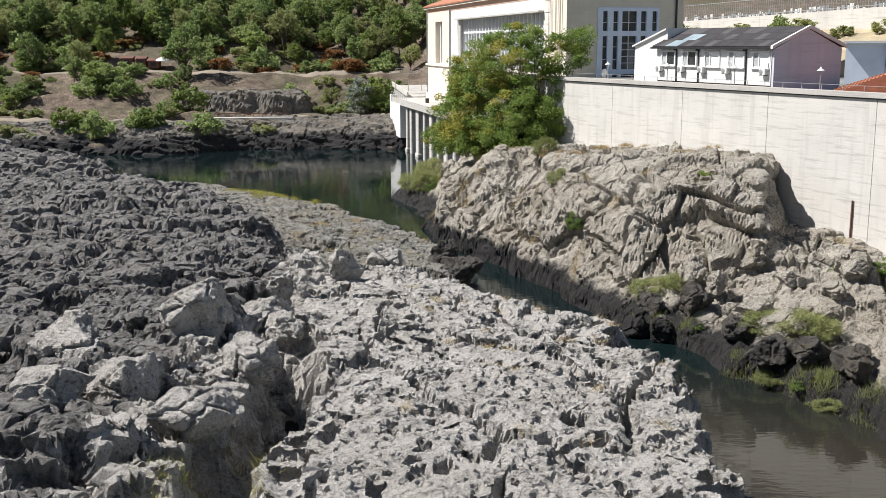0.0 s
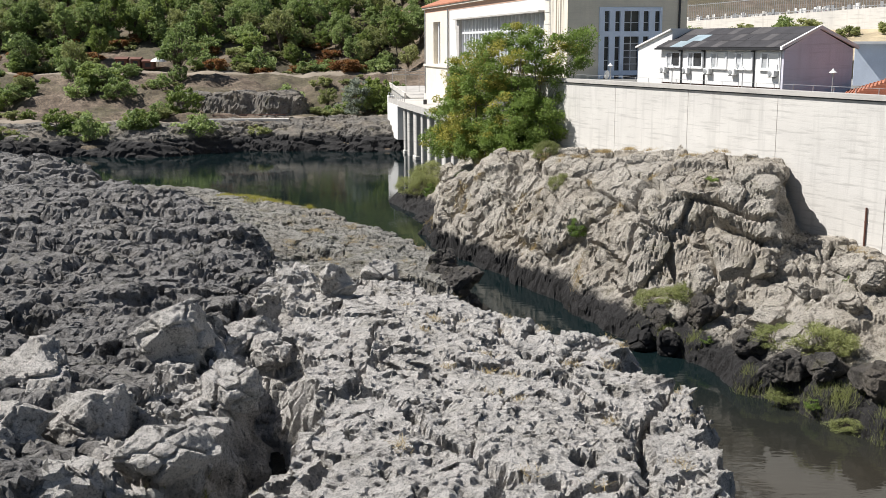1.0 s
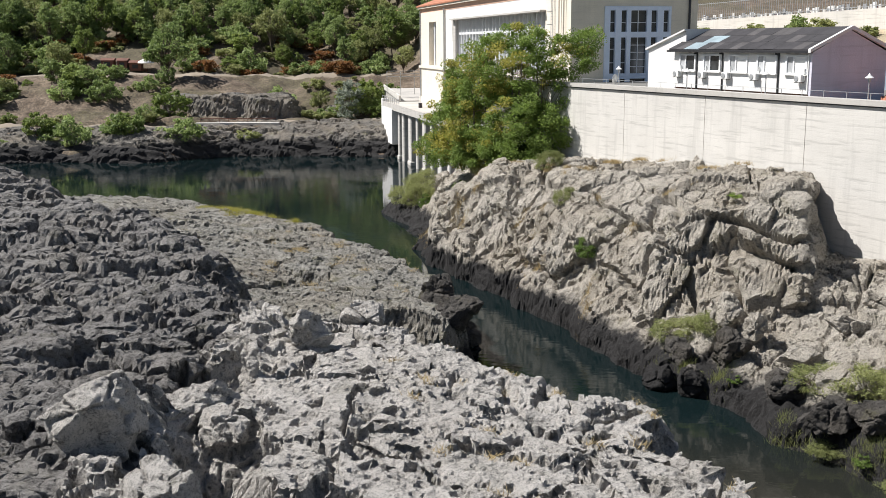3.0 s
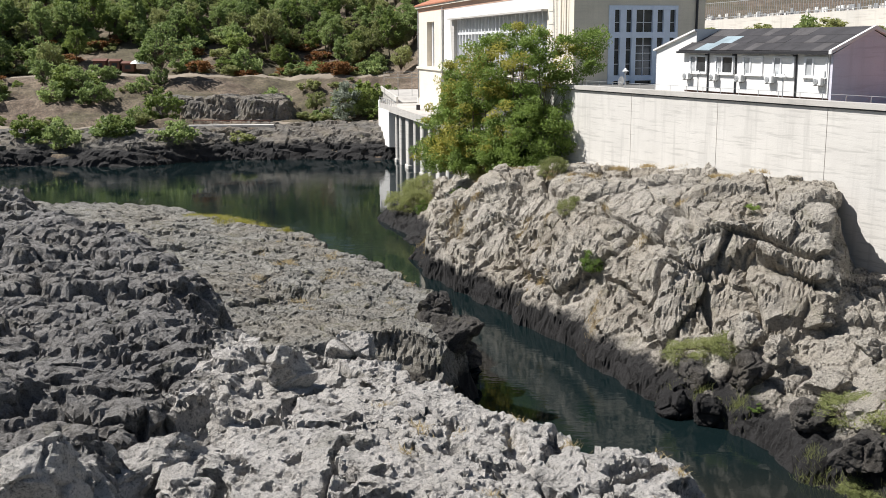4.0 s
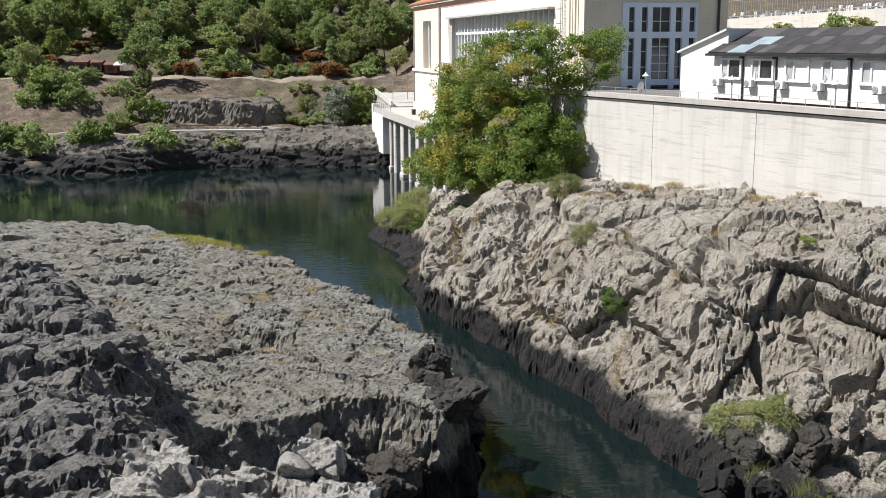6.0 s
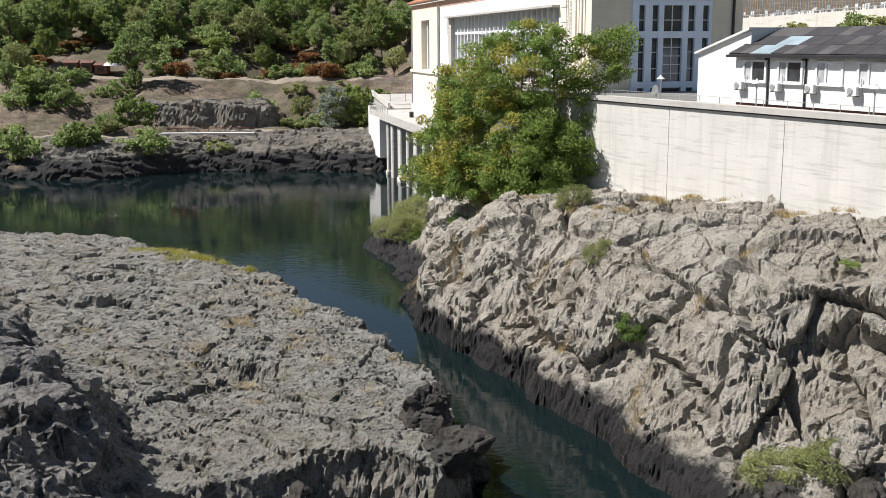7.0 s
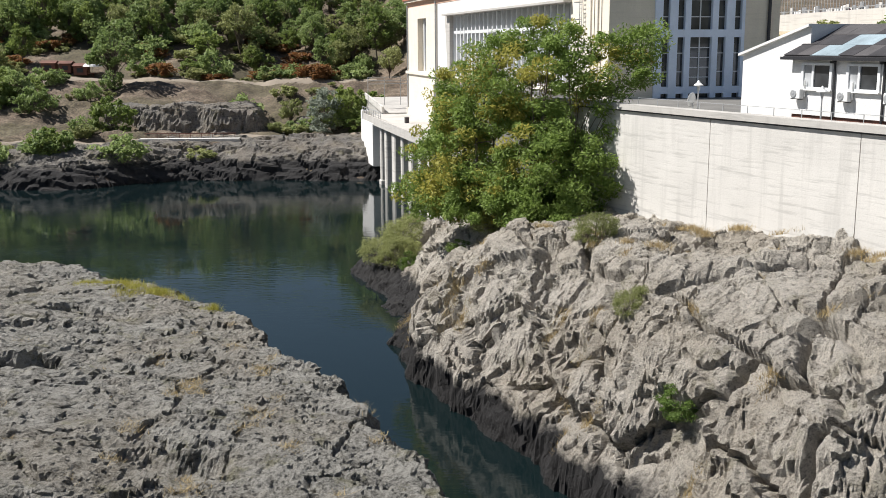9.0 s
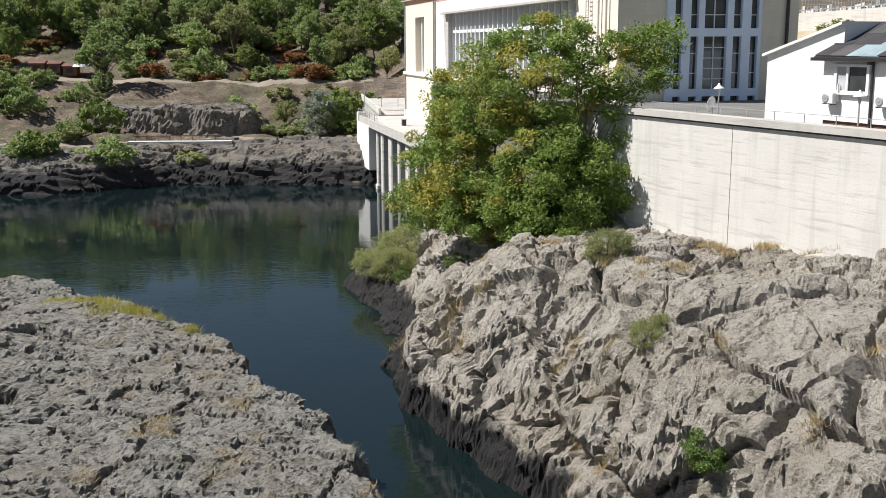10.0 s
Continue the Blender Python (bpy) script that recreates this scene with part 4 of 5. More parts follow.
crate = thing("electric_cabinet", HALL_M @ Matrix.Translation((70, 4.6, 10.4)), "small dark box standing on the deck", "cabinet")
part("body", boxes((-0.4, 0.4, -0.3, 0.3, 0, 0.9)), M_DARKMETAL, crate, bevel=0.03)
part("lid", boxes((-0.45, 0.45, -0.35, 0.35, 0.9, 0.98)), M_METAL, crate)

# ---- annex ----
AX = Vector((0.4054, -0.9141, 0))
ANNEX_M = Matrix.Translation((20.61, 113.70, 0)) @ Matrix.Rotation(math.atan2(AX.y, AX.x), 4, "Z")
# local x along the front towards the near end, local y into the building
annex = thing("office_annex", ANNEX_M, "low white office annex with a dark patched roof", "building")
part("wall", boxes((0.4, 18.75, 0.15, 8.0, 18.25, 21.7)), M_WHITE, annex)
part("end_wall", prism(bmesh.new(), [(0.1, 17.4), (7.9, 17.4), (7.9, 21.6), (3.85, 23.35), (0.1, 21.55)], "x", 18.75, 19.0), M_LILAC, annex, "lilac grey stained gable wall")
part("roof", prism(bmesh.new(), [(-0.25, 21.6), (3.85, 23.42), (8.2, 21.65), (8.2, 21.77), (3.85, 23.55), (-0.25, 21.74)], "x", 0.0, 19.05), M_ROOF, annex, "dark tarred roof with patches")
for y0, z0, y1, z1 in ((-0.4, 21.56, 3.85, 23.4), (8.3, 21.6, 3.85, 23.4)):
    part("verge", prism(bmesh.new(), [(y0, z0), (y1, z1), (y1, z1 + 0.28), (y0, z0 + 0.28)], "x", 19.01, 19.3), M_WHITE, annex)
# the roof sheets, lapped
sheet_rng = random.Random(5)
for k in range(17):
    for r in range(3):
        y0, y1 = -0.25 + 1.34 * r, -0.25 + 1.34 * (r + 1) + 0.1
        z0, z1 = 21.75 + 0.4439 * 1.34 * r, 21.75 + 0.4439 * (1.34 * (r + 1) + 0.1)
        up = 0.03 + 0.03 * sheet_rng.random()
        x0 = 0.05 + 1.12 * k
        blue = (k, r) in ((3, 1), (4, 1), (3, 0), (2, 0))
        part("roof_sheet", prism(bmesh.new(), [(y0, z0 + up), (y1, z1 + up * 0.4), (y1, z1 + up * 0.4 + 0.03), (y0, z0 + up + 0.03)], "x", x0, x0 + 1.15 + 0.1 * sheet_rng.random()),
             M_PATCH if blue else (M_ROOF, M_ROOF2)[sheet_rng.random() < 0.3], annex, "pale blue replacement sheet" if blue else "")
part("side_block", prism(bmesh.new(), [(-5.5, 17.4), (0.7, 17.4), (0.7, 23.5), (0.4, 23.5), (-5.5, 21.75)], "y", 1.2, 8.0), M_WHITE, annex)
part("side_roof", prism(bmesh.new(), [(-5.75, 21.68), (0.7, 23.5), (0.7, 23.66), (-5.75, 21.84)], "y", 0.95, 8.2), M_WHITE, annex)
part("gutter", boxes((-0.1, 19.0, -0.4, -0.22, 21.52, 21.7)), M_DARKMETAL, annex)
for x in (4.03, 7.76, 15.1):
    part("downpipe", boxes((x - 0.05, x + 0.05, -0.3, 0.1, 21.35, 21.5), (x - 0.05, x + 0.05, 0.02, 0.12, 17.6, 21.5)), M_DARKMETAL, annex)
part("downpipe", boxes((18.6, 18.7, 0.02, 0.12, 18.3, 21.5)), M_PLASTIC, annex)
# dark brown board put in for the shaded gap below the front wall
part("plinth", boxes((0.45, 18.7, 0.26, 0.5, 17.45, 18.25)), M_RUST, annex, "dark band standing in for the shaded gap under the annex")
for n, x in enumerate((2.55, 6.2, 9.9, 13.6, 17.2)):
    win = piece("window", box_mesh("window", M_FRAME, (-0.95, 0.95, 0.42, 0.56, 20.95, 21.1), (-0.95, 0.95, 0.42, 0.56, 19.45, 19.6), (-0.95, -0.8, 0.42, 0.56, 19.6, 20.95), (0.8, 0.95, 0.42, 0.56, 19.6, 20.95),
                                    (-0.28, -0.16, 0.42, 0.56, 19.6, 20.95)), annex, Matrix.Translation((x, -0.36, 0.3)) @ Matrix.Diagonal((1.33, 1, 0.95, 1)) @ Matrix.Translation((0, 0, 1.06)))
    part("pane", boxes((-0.8, -0.28, 0.5, 0.53, 19.6, 20.95)), M_PALEPANE, win)
    part("pane", boxes((-0.16, 0.8, 0.5, 0.53, 19.6, 20.95)), M_PANE if n < 2 else M_PLASTIC, win, "" if n < 2 else "lowered white blind")
    part("sill", boxes((-1.0, 1.0, 0.3, 0.56, 19.38, 19.45)), M_PLASTIC, win)
    ac = thing("air_conditioner", ANNEX_M @ Matrix.Translation(((1.25, 5.1, 8.55, 12.35, 17.85)[n], -0.14, 19.2)), "white outdoor air conditioning unit on wall brackets", "air conditioner", "air conditioners on the annex front")
    part("casing", boxes((-0.42, 0.42, -0.16, 0.16, 0, 0.6)), M_PLASTIC, ac, bevel=0.03)
    g = bmesh.new()
    lathe(g, [(0.25, 0.0), (0.25, 0.03), (0.2, 0.05), (0.06, 0.05), (0.05, 0.07)], 16)
    bmesh.ops.rotate(g, verts=g.verts, cent=(0, 0, 0), matrix=Matrix.Rotation(math.pi / 2, 3, "X"))
    bmesh.ops.translate(g, verts=g.verts, vec=(-0.12, -0.16, 0.3))
    part("fan_grille", g, M_METAL, ac)
    for bx in (-0.3, 0.3):
        part("bracket", boxes((bx - 0.02, bx + 0.02, -0.18, 0.24, -0.05, -0.005)), M_DARKMETAL, ac)
    part("hose", boxes((0.44, 0.48, 0.1, 0.22, 0.1, 1.1)), M_PLASTIC, ac)

# ---- street lamps, dish ----


def street_lamp(at, height):
    lamp = thing("street_lamp", Matrix.Translation(at), "slender street lamp with a flat white hat shade", "street lamp", "lamps along the terrace")
    part("pole", lathe(bmesh.new(), [(0.07, 0), (0.05, 0.8), (0.04, height - 0.45)], 8), M_METAL, lamp)
    part("lantern", lathe(bmesh.new(), [(0.05, height - 0.5), (0.13, height - 0.18), (0.14, height - 0.12)], 10), M_PALEPANE, lamp, "frosted glass lantern")
    part("shade", lathe(bmesh.new(), [(0.33, height - 0.12), (0.32, height - 0.09), (0.14, height + 0.05), (0.03, height + 0.22)], 14), M_PLASTIC, lamp)
    return lamp


for run in (6.7, 17.7, 28.1, 39.0):
    street_lamp(WALL_M @ Vector((run, 1.0, 17.5)), 2.4)
dish = thing("satellite_dish", WALL_M @ Matrix.Translation((6.2, 1.0, 17.5)) @ Matrix.Diagonal((0.6, 0.6, 0.9, 1)), "small satellite dish on a short mast", "satellite dish")
part("mast", lathe(bmesh.new(), [(0.05, 0), (0.05, 1.3)], 8), M_METAL, dish)
d = lathe(bmesh.new(), [(0.05, 0), (0.35, 0.07), (0.55, 0.2), (0.56, 0.22), (0.36, 0.1), (0.05, 0.03)], 16)
bmesh.ops.rotate(d, verts=d.verts, cent=(0, 0, 0), matrix=Matrix.Rotation(-1.3, 3, "Y"))
bmesh.ops.translate(d, verts=d.verts, vec=(-0.1, 0, 1.4))
part("bowl", d, M_PLASTIC, dish)
part("feed_arm", boxes((-0.75, -0.1, -0.02, 0.02, 1.15, 1.19)), M_METAL, dish)

# ---- sheds and houses on the town's side ----
shed = thing("metal_shed", Matrix.Translation((43.2, 120, 16.4)) @ Matrix.Rotation(-0.35, 4, "Z"), "blue-grey sheet metal shed with a flat roof", "shed")
part("wall", boxes((0, 4.2, 0, 14, 0, 5.6)), M_BLUEFRAME, shed)
part("wall", boxes((4.25, 14, -0.5, 14, 0, 5.4)), M_METAL, shed)
part("roof", boxes((-0.3, 14.3, -0.8, 14.3, 5.6, 5.85)), M_FRAME, shed)
cottage = thing("low_house", Matrix.Translation((38.2, 90.5, 17.2)) @ Matrix.Rotation(-0.38, 4, "Z"), "low house with a red clay tile roof behind the wall", "house")
part("wall", boxes((-4.2, 4.2, -5, 5, 0, 0.9)), M_CREAM, cottage)
hip = bmesh.new()
low = [hip.verts.new(p) for p in ((-6, -6, 0.7), (6, -6, 0.7), (6, 6, 0.7), (-6, 6, 0.7))]
crown = [hip.verts.new(p) for p in ((-0.6, -2, 2.7), (0.6, -2, 2.7), (0.6, 2, 2.7), (-0.6, 2, 2.7))]
hip.faces.new(low[::-1])
hip.faces.new(crown)
for k in range(4):
    hip.faces.new((low[k], low[(k + 1) % 4], crown[(k + 1) % 4], crown[k]))
part("roof", hip, M_TILE, cottage, "hipped red clay tile roof")
course_rng = random.Random(3)
for k in range(18):
    f = k / 18
    w, d = 6 - 5.4 * f, 6 - 4 * f
    for side in (-1, 1):
        part("tile_course", boxes((-w, w, side * d - 0.04, side * d + 0.04, 0.68 + 2 * f, 0.80 + 2 * f)), M_TILE, cottage)
        part("tile_course", boxes((side * w - 0.04, side * w + 0.04, -d, d, 0.68 + 2 * f, 0.80 + 2 * f)), M_TILE, cottage)
villa = thing("house", Matrix.Translation((-16, 332, 22)), "distant house with a red roof among the trees", "house")
part("wall", boxes((-4, 6, 0, 8, 0, 8.2)), M_WHITE, villa)
part("roof", prism(bmesh.new(), [(-0.8, 8.2), (4, 10.6), (8.8, 8.2)], "x", -4.6, 6.6), M_TILE, villa)
for k in range(3):
    part("window", boxes((-3 + 3 * k, -1.8 + 3 * k, -0.06, 0.1, 4.6, 6.2)), M_PANE, villa)
    part("window", boxes((-3 + 3 * k, -1.8 + 3 * k, -0.06, 0.1, 1.4, 3.0)), M_PANE, villa)

# the burial ground's terrace, far up on the town's side
YARD_M = Matrix.Translation((41.5, 221.5, -2.6)) @ Matrix.Rotation(-1.2, 4, "Z")
yard = thing("terrace_wall", YARD_M, "pale stained concrete terrace wall with a fence", "wall")
part("wall", prism(bmesh.new(), [(0, 18), (75, 18), (75, 30.2), (20, 29.1), (0, 28.8)], "y", 0, 0.8), M_WALL, yard)
part("fill", prism(bmesh.new(), [(0, 18), (75, 18), (75, 30.1), (20, 29.0), (0, 28.7)], "y", 0.8, 30), M_LAND, yard)
part("slope", prism(bmesh.new(), [(-0.02, 26.7), (-34, 19.5), (-34, 15), (-0.02, 15)], "x", -6, 78), M_DRYSLOPE, yard, "dry grassy slope below the terrace wall")
fence = thing("fence", YARD_M, "tall thin metal bar fence on the terrace wall", "fence")
bar_me = box_mesh("fence_bar", M_METAL, (-0.03, 0.03, 0.3, 0.36, 0, 3.2))


def yard_top(x):
    return 28.8 + 0.3 * min(x, 20) / 20 + max(0, x - 20) * 0.02


for k in range(120):
    x = 0.3 + 0.6 * k
    piece("fence_bar", bar_me, fence, Matrix.Translation((x, 0, yard_top(x))))
for h in (0.3, 2.9):
    part("rail", prism(bmesh.new(), [(0.2, 28.8 + h), (20, 29.1 + h), (74, 30.18 + h), (74, 30.28 + h), (20, 29.2 + h), (0.2, 28.9 + h)], "y", 0.28, 0.38), M_METAL, fence)
stone_rng = random.Random(11)
STONES = [box_mesh("headstone", m, (-0.45, 0.45, -0.08, 0.08, 0, 1.3), (-0.55, 0.55, -0.15, 0.9, 0, 0.18), bevel=0.03) for m in (M_WALL, M_METAL, M_WHITE, M_PLASTIC)]
SPRAYS = [plain("flowers_" + n, c, 0.7) for n, c in (("red", (0.5, 0.04, 0.05)), ("pink", (0.6, 0.2, 0.3)), ("white", (0.7, 0.7, 0.68)), ("blue", (0.12, 0.2, 0.5)))]
for k in range(150):
    x, y = stone_rng.uniform(2, 72), stone_rng.uniform(1.5, 12)
    m = YARD_M @ Matrix.Translation((x, y, yard_top(x) - 0.1)) @ Matrix.Rotation(stone_rng.uniform(-0.1, 0.1), 4, "Z") @ Matrix.Scale(stone_rng.uniform(0.5, 0.95), 4)
    s = new("headstone", stone_rng.choice(STONES))
    s.matrix_basis = m
    tagged(s, "upright stone headstone on the terrace behind the fence", "headstone", "headstones on the terrace")
    if k % 2:
        bm = bmesh.new()
        bmesh.ops.create_icosphere(bm, subdivisions=1, radius=0.3)
        for v in bm.verts:
            v.co *= stone_rng.uniform(0.7, 1.2)
        f = part("flowers", bm, stone_rng.choice(SPRAYS))
        f.matrix_basis = m @ Matrix.Translation((0.2, 0.2, 0.4))
        tagged(f, "bunch of bright flowers laid by a headstone", "flowers", "flowers on the terrace")

# ---- far bank: footbridge, huts ----
bridge = thing("footbridge", Matrix.Translation((-47.6, 237.5, 5.9)) @ Matrix.Rotation(0.06, 4, "Z"), "low concrete footbridge slab with a rusty pipe rail", "bridge")
part("slab", boxes((-9, 9, -0.9, 0.9, -0.45, 0)), M_WALL, bridge, bevel=0.03)
for x in (-8.5, 8.5):
    part("abutment", boxes((x - 0.7, x + 0.7, -0.9, 0.9, -2.5, -0.46)), M_COPING, bridge)
for k in range(9):
    part("post", boxes((-8 + 2 * k - 0.04, -8 + 2 * k + 0.04, 0.7, 0.78, 0, 0.8)), M_RUST, bridge)
part("rail", boxes((-8.2, 8.2, 0.66, 0.82, 0.75, 0.9)), M_RUST, bridge)
for n, (x, y, w) in enumerate(((-92.5, 291, 3.2), (-88.6, 291, 2.6), (-85.0, 290.5, 3.0))):
    hut = thing("hut", Matrix.Translation((x, y, float(land_height(np.array([x]), np.array([y]))[0]) - 0.1)), "brown wooden hut beside the upper path", "hut", "huts on the upper path")
    part("wall", boxes((-w / 2, w / 2, -1.2, 1.2, 0, 2.1)), M_RUST, hut)
    part("roof", prism(bmesh.new(), [(-1.5, 2.1), (0, 2.7), (1.5, 2.1)], "x", -w / 2 - 0.3, w / 2 + 0.3), M_RUST, hut)
    part("opening", boxes((-w / 4, w / 4, -1.24, -1.19, 0.6, 1.6)), M_DARKMETAL, hut)
parasol = thing("parasol", Matrix.Translation((-82.3, 290.0, float(land_height(np.array([-82.3]), np.array([290.0]))[0]))), "open cream parasol over a dark table by the path", "parasol")
part("canopy", lathe(bmesh.new(), [(2.2, 2.3), (1.9, 2.75), (1.2, 3.15), (0.4, 3.4), (0.05, 3.45)], 16), M_PLASTIC, parasol)
part("pole", lathe(bmesh.new(), [(0.05, 0), (0.05, 2.4)], 8), M_METAL, parasol)
part("table", lathe(bmesh.new(), [(0.1, 0), (0.1, 0.7), (1.2, 0.72), (1.2, 0.8)], 12), M_RUST, parasol)

# ---- plants ----


def cards(centres, size, rng, slim=0.45, lift=0.35):
    """A leaf at each centre: a small four-cornered blade, turned at random, facing up more than down."""
    n = len(centres)
    nor = rng.normal(size=(n, 3)) + np.array((0, 0, lift * 2))
    nor /= np.linalg.norm(nor, axis=1)[:, None]
    a = np.cross(nor, rng.normal(size=(n, 3)))
    a /= np.linalg.norm(a, axis=1)[:, None] + 1e-9
    b = np.cross(nor, a)
    s = size * rng.uniform(0.6, 1.3, (n, 1))
    V = np.stack([centres - a * s, centres + b * s * slim - nor * s * 0.1, centres + a * s, centres - b * s * slim - nor * s * 0.1], 1).reshape(-1, 3)
    return V, np.arange(4 * n).reshape(-1, 4)


def in_ball(n, rng, shell=0.4):
    p = rng.normal(size=(n, 3))
    p /= np.linalg.norm(p, axis=1)[:, None]
    return p * rng.uniform(shell, 1, (n, 1)) ** 0.6


def tree(name, lobes, stems, clumps, leaves, leaf, clump_size, mats, seed, label, category="tree", trunk_r=0.22, slim=0.45):
    """A tree or bush: lobes of (x, y, z, rx, ry, rz), stems from the ground to the clumps."""
    rng = np.random.default_rng(seed)
    share = np.array([l[3] * l[4] * l[5] for l in lobes]) ** 0.75
    share = np.maximum(1, np.round(clumps * share / share.sum())).astype(int)
    C = np.concatenate([np.array(l[:3]) + in_ball(k, rng, 0.45) * np.array(l[3:]) for l, k in zip(lobes, share)])
    C = C[C[:, 2] > 0.15]
    wood = []
    base = [np.array((x, y, -0.4)) for x, y in stems]
    top = max(c[2] for c in C)
    heads = []
    for p in base:
        near = C[np.argsort(np.hypot(*(C - p)[:, :2].T) - C[:, 2] * 0.5)[:6]].mean(0)
        mid = p * 0.45 + near * 0.55 + rng.normal(size=3) * 0.06 * top
        pts = [p, p * 0.7 + mid * 0.3 + rng.normal(size=3) * 0.03 * top, mid, near]
        wood.append(tube_arrays(pts, [trunk_r, trunk_r * 0.75, trunk_r * 0.5, trunk_r * 0.12], 6))
        heads.append((pts, near))
    for c in C[:: max(1, len(C) // 60)]:
        k = int(np.argmin([np.linalg.norm(h[1][:2] - c[:2]) for h in heads]))
        f = rng.uniform(0.3, 0.9)
        a = heads[k][0][1] * (1 - f) + heads[k][0][2] * f
        m = (a + c) / 2 + np.array((0, 0, 0.05 * top))
        wood.append(tube_arrays([a, m, c], [trunk_r * 0.32, trunk_r * 0.2, trunk_r * 0.05], 4))
    root = thing(name, Matrix.Identity(4), label, category)
    V, F = joined(wood)
    piece("trunk", mesh_of("trunk", V, F, [M_BARK], True), root)
    size = clump_size * rng.uniform(0.6, 1.3, (len(C), 1, 1))
    P = (C[:, None, :] + in_ball(len(C) * leaves, rng, 0.2).reshape(len(C), leaves, 3) * size * np.array((1, 1, 0.7))).reshape(-1, 3)
    V, F = cards(P, leaf, rng, slim)
    which = None
    if len(mats) > 1:
        # second leaf colour grows commoner left and upward, painting the sunlit side
        pick = rng.random(len(C)) < np.clip(0.26 + 0.5 * (-(C[:, 0] - C[:, 0].mean()) / (np.ptp(C[:, 0]) + 1e-6)) + 0.3 * (C[:, 2] / top - 0.6), 0, 0.6)
        which = np.repeat(pick.astype(int), leaves)
    piece("crown", mesh_of("crown", V, F, mats, False, which), root)
    return root


def ground_at(x, y):
    return float(land_height(np.array([[float(x)]]), np.array([[float(y)]]))[0, 0])


def left_at(x, y):
    return float(left_height(np.array([[float(x)]]), np.array([[float(y)]]))[0, 0])


def right_at(x, y):
    return float(right_height(np.array([[float(x)]]), np.array([[float(y)]]))[0, 0])


# the broad bush-like tree at the end of the wall
big_tree = tree("tree", [(-1, 0, 5.6, 8.4, 4.6, 5.4), (-4.3, -0.5, 4.2, 4.8, 3.4, 4.0), (5.5, -0.5, 4.6, 5.0, 3.4, 4.4), (1.5, 0.6, 11.6, 6.2, 3.6, 3.6), (-2.0, 0, 9.6, 5.2, 3.5, 3.4), (3.0, 1, 14.6, 3.4, 2.4, 1.8), (8.0, 3.2, 12.4, 3.2, 2.2, 3.0), (10.0, 4.2, 14.6, 2.4, 1.6, 1.4), (6.0, 2.0, 8.6, 3.4, 2.4, 3.0), (-5.5, -1.5, 2.2, 4.4, 3.0, 2.6), (0, -2.2, 2.4, 5.2, 2.8, 2.6), (5.2, -1.8, 2.6, 4.4, 2.6, 2.6)],
                [(-3, 0), (-1, 0.6), (0.6, -0.4), (2.2, 0.8), (4, 0), (6, 0.8)], 760, 130, 0.185, 1.0, [M_TREE, M_YELLOW], 3, "broad many-stemmed green tree by the wall, its sunlit side painted with yellow leaves", trunk_r=0.16, slim=0.36)
big_tree.matrix_basis = Matrix.Translation((3.9, 131.6, 8.2)) @ Matrix.Rotation(-0.86, 4, "Z") @ Matrix.Diagonal((1.1, 1, 1, 1))

# hill trees: a few kinds, then copied
KINDS = [
    tree("tree", [(0, 0, 8, 4.2, 4.2, 4.5), (1.2, 0.6, 11, 2.8, 2.6, 2.4), (-1.6, 0.4, 6, 3, 3, 2.4)], [(0, 0)], 70, 34, 0.42, 1.15, [M_LEAF], 21, "green broadleaf tree on the hillside"),
    tree("tree", [(0, 0, 6.5, 3.6, 3.6, 4.4), (0.4, 0, 10, 2.2, 2.2, 2.8)], [(0, 0)], 60, 34, 0.40, 1.05, [M_LEAF], 22, "slim dark green tree on the hillside"),
    tree("tree", [(0, 0, 6.4, 4.6, 4.4, 3.2), (-2.4, 0, 5, 2.6, 2.6, 2.2), (2, 1, 8, 2.8, 2.4, 2)], [(0, 0)], 66, 34, 0.40, 1.15, [M_OLIVE], 23, "olive green spreading tree on the hillside"),
    tree("tree", [(0, 0, 7.2, 3.6, 3.6, 4.0), (1.0, 0, 9.6, 2.4, 2.4, 2.2)], [(0, 0)], 60, 34, 0.40, 1.05, [M_BRIGHT], 24, "light green tree on the hillside"),
    tree("tree", [(0, 0, 9.5, 3.2, 3.2, 3.2), (-1, 0.5, 7, 2.2, 2.2, 2)], [(0, 0)], 42, 30, 0.38, 1.0, [M_OLIVE], 25, "thin open tree with a bare lower trunk"),
]
BUSHES = [
    tree("shrub", [(0, 0, 1.4, 2.0, 1.8, 1.4), (1.2, 0.3, 1.0, 1.4, 1.3, 1.0)], [(0, 0), (0.5, 0.2)], 34, 34, 0.26, 0.62, [M_LEAF], 31, "dense green shrub on the bank", "shrub", 0.07),
    tree("shrub", [(0, 0, 1.2, 2.0, 1.8, 1.2), (-1.1, 0.2, 1.6, 1.2, 1.2, 1.1)], [(0, 0), (-0.5, 0.2)], 34, 34, 0.26, 0.62, [M_OLIVE], 32, "dry olive shrub on the bank", "shrub", 0.07),
    tree("shrub", [(0, 0, 1.2, 1.9, 1.8, 1.2)], [(0, 0), (0.4, 0)], 30, 34, 0.24, 0.6, [M_AUTUMN], 33, "rust red autumn shrub on the hillside", "shrub", 0.06),
    tree("shrub", [(0, 0, 1.8, 2.2, 2.0, 1.9)], [(0, 0), (0.4, 0)], 40, 34, 0.26, 0.62, [M_BRIGHT], 34, "fresh green shrub on the bank", "shrub", 0.07),
]
